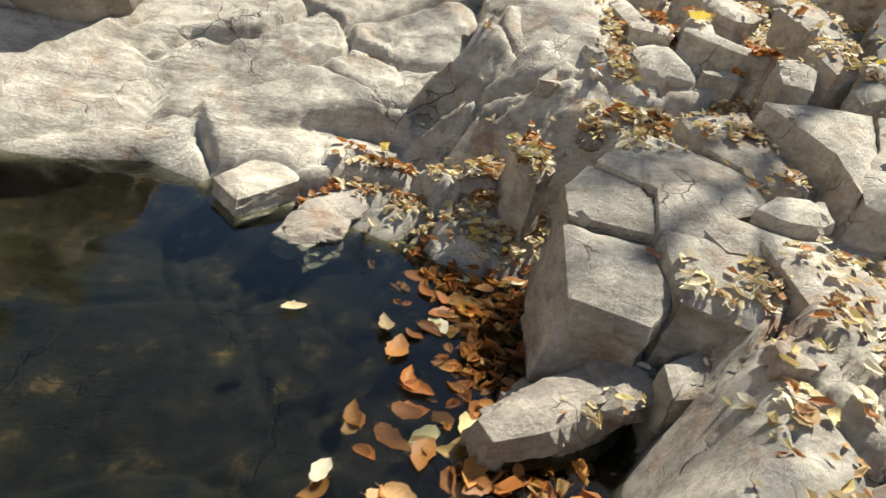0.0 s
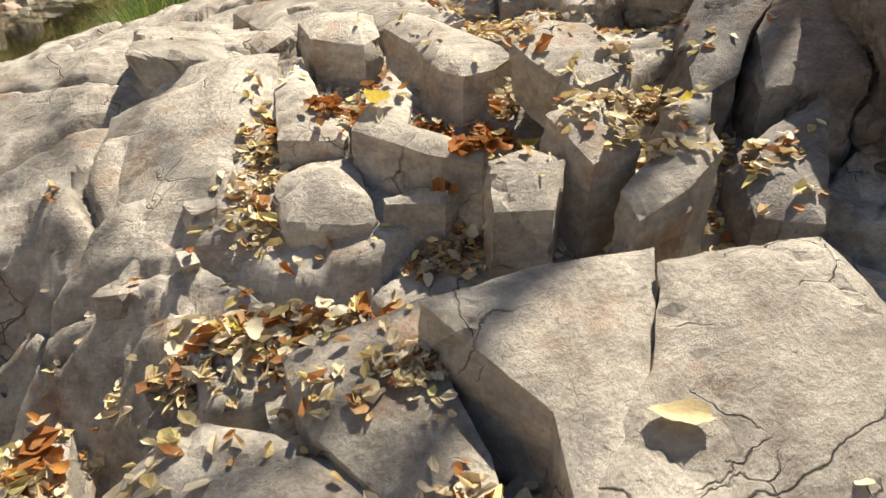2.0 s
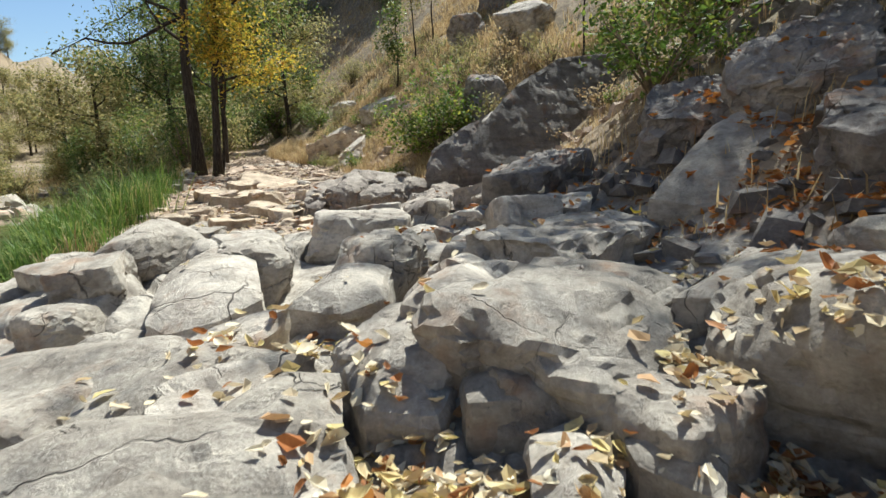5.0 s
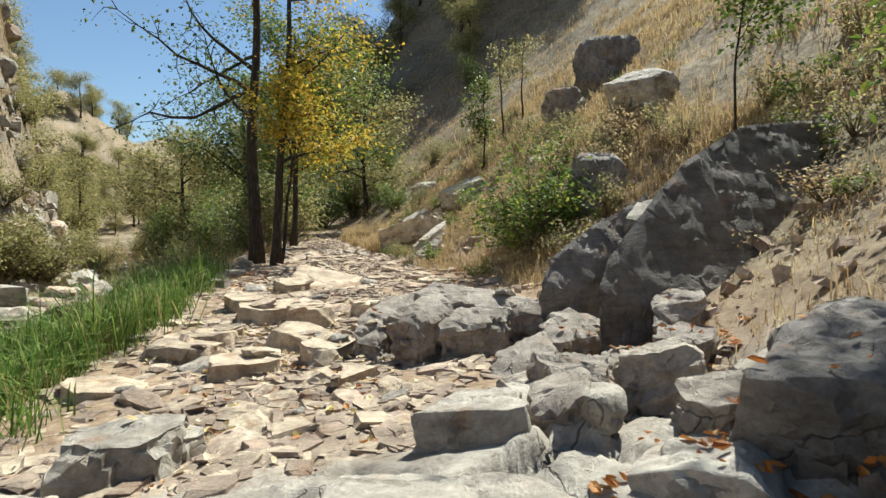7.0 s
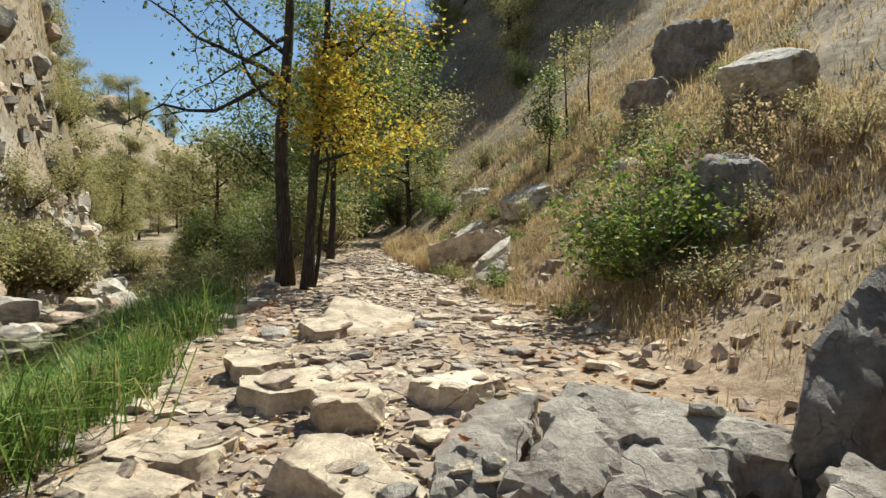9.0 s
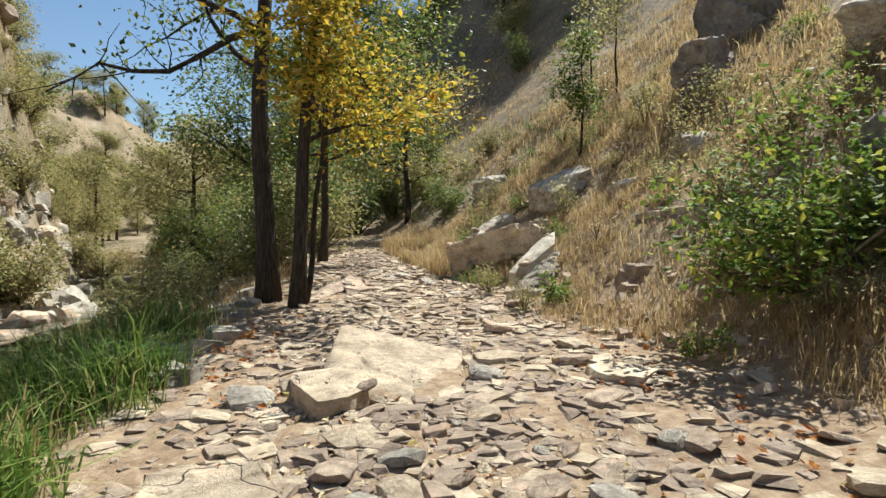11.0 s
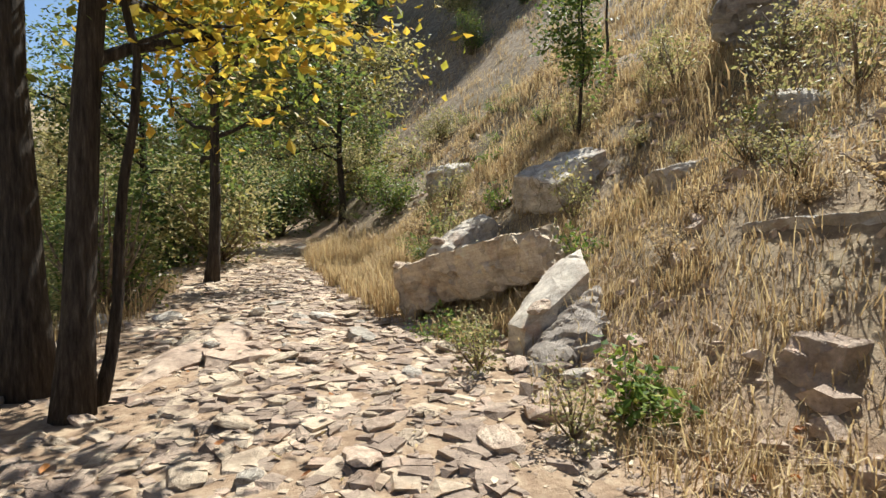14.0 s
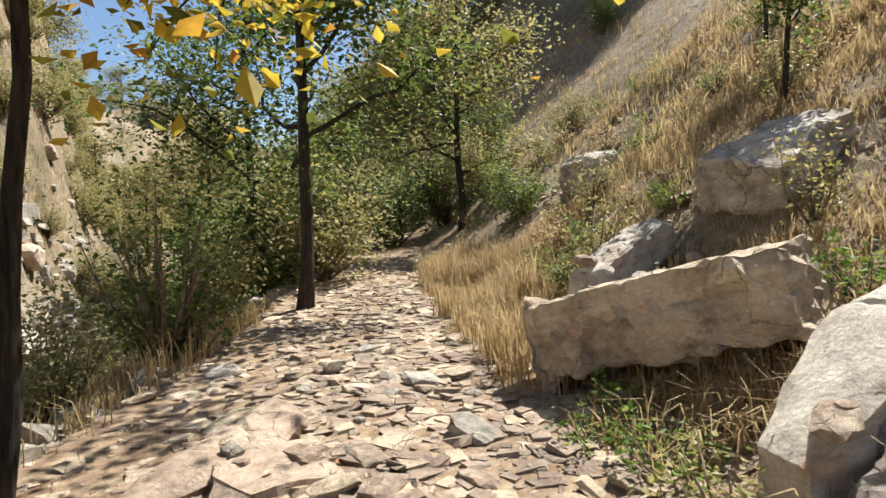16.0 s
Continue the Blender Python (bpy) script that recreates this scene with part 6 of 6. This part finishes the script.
# ---- grass ----
def bankside(x, y):
    return ease(-0.15, 0.25, brink(y) - x + 0.7 * swell(x, y, 1.1, 70)) * (1 - ease(2.6, 3.6, brink(y) - x)) * ease(11.8, 12.8, y) * (1 - ease(21, 24.5, y)) * (0.12 + 0.88 * ease(-0.35, 0.25, swell(x, y, 0.7, 73)))


def dry_slope(x, y):
    return ease(-0.2, 0.7, x - foot(y) + 0.5 * swell(x, y, 1.1, 71)) * (0.35 + 0.65 * ease(-0.4, 0.3, swell(x, y, 1.7, 72)))


grass_field("grass", -3.0, 2.2, 11.5, 25, 2800, 20, 1.05, grass_mat, 51, bankside, "long green grass on the stream bank", 0.007, 0.95, 0.15)
grass_field("grass", -3.0, 2.2, 11.5, 32, 1300, 10, 0.62, straw_mat, 52, lambda x, y: ease(-0.1, 0.3, brink(y) - x) * (1 - ease(2, 3, brink(y) - x)), "straw-coloured grass on the stream bank", 0.006, 0.6, 0.10)
grass_field("dry_grass", 5.2, 13, 17.5, 34, 6000, 11, 0.42, straw_mat, 53, dry_slope, "orange dry grass on the slope", 0.005, 0.9, 0.09)
grass_field("dry_grass", 5.0, 9.0, 24.5, 36, 900, 22, 0.75, straw_mat, 54, lambda x, y: ease(-0.7, -0.3, x - foot(y)) * (1 - ease(0.4, 1.2, x - foot(y))) * ease(26, 27.5, y), "tall straw grass beside the path", 0.006, 0.55, 0.09)
grass_field("dry_grass", 9, 40, 26, 75, 5000, 9, 0.6, straw_mat, 55, lambda x, y: ease(0, 1, x - foot(y)) * 0.9, "dry yellow grass on the upper slope", 0.016, 0.6, 0.2)
grass_field("dry_grass", 11, 27, 12, 42, 5000, 9, 0.62, straw_mat, 58, lambda x, y: 0.25 + 0.75 * ease(-0.4, 0.2, swell(x, y, 2.2, 74)), "dry grass high on the hillside", 0.012, 0.7, 0.16)
grass_field("dry_grass", 5.6, 12, 2, 17.5, 1800, 9, 0.35, straw_mat, 56, dry_slope, "dry grass between the boulders", 0.005, 0.6, 0.1)
grass_field("dry_grass", -30, -8, 18, 80, 3500, 9, 0.8, straw_mat, 57, lambda x, y: np.full(x.shape, 0.8), "dry grass on the far bank", 0.025, 0.6, 0.25)
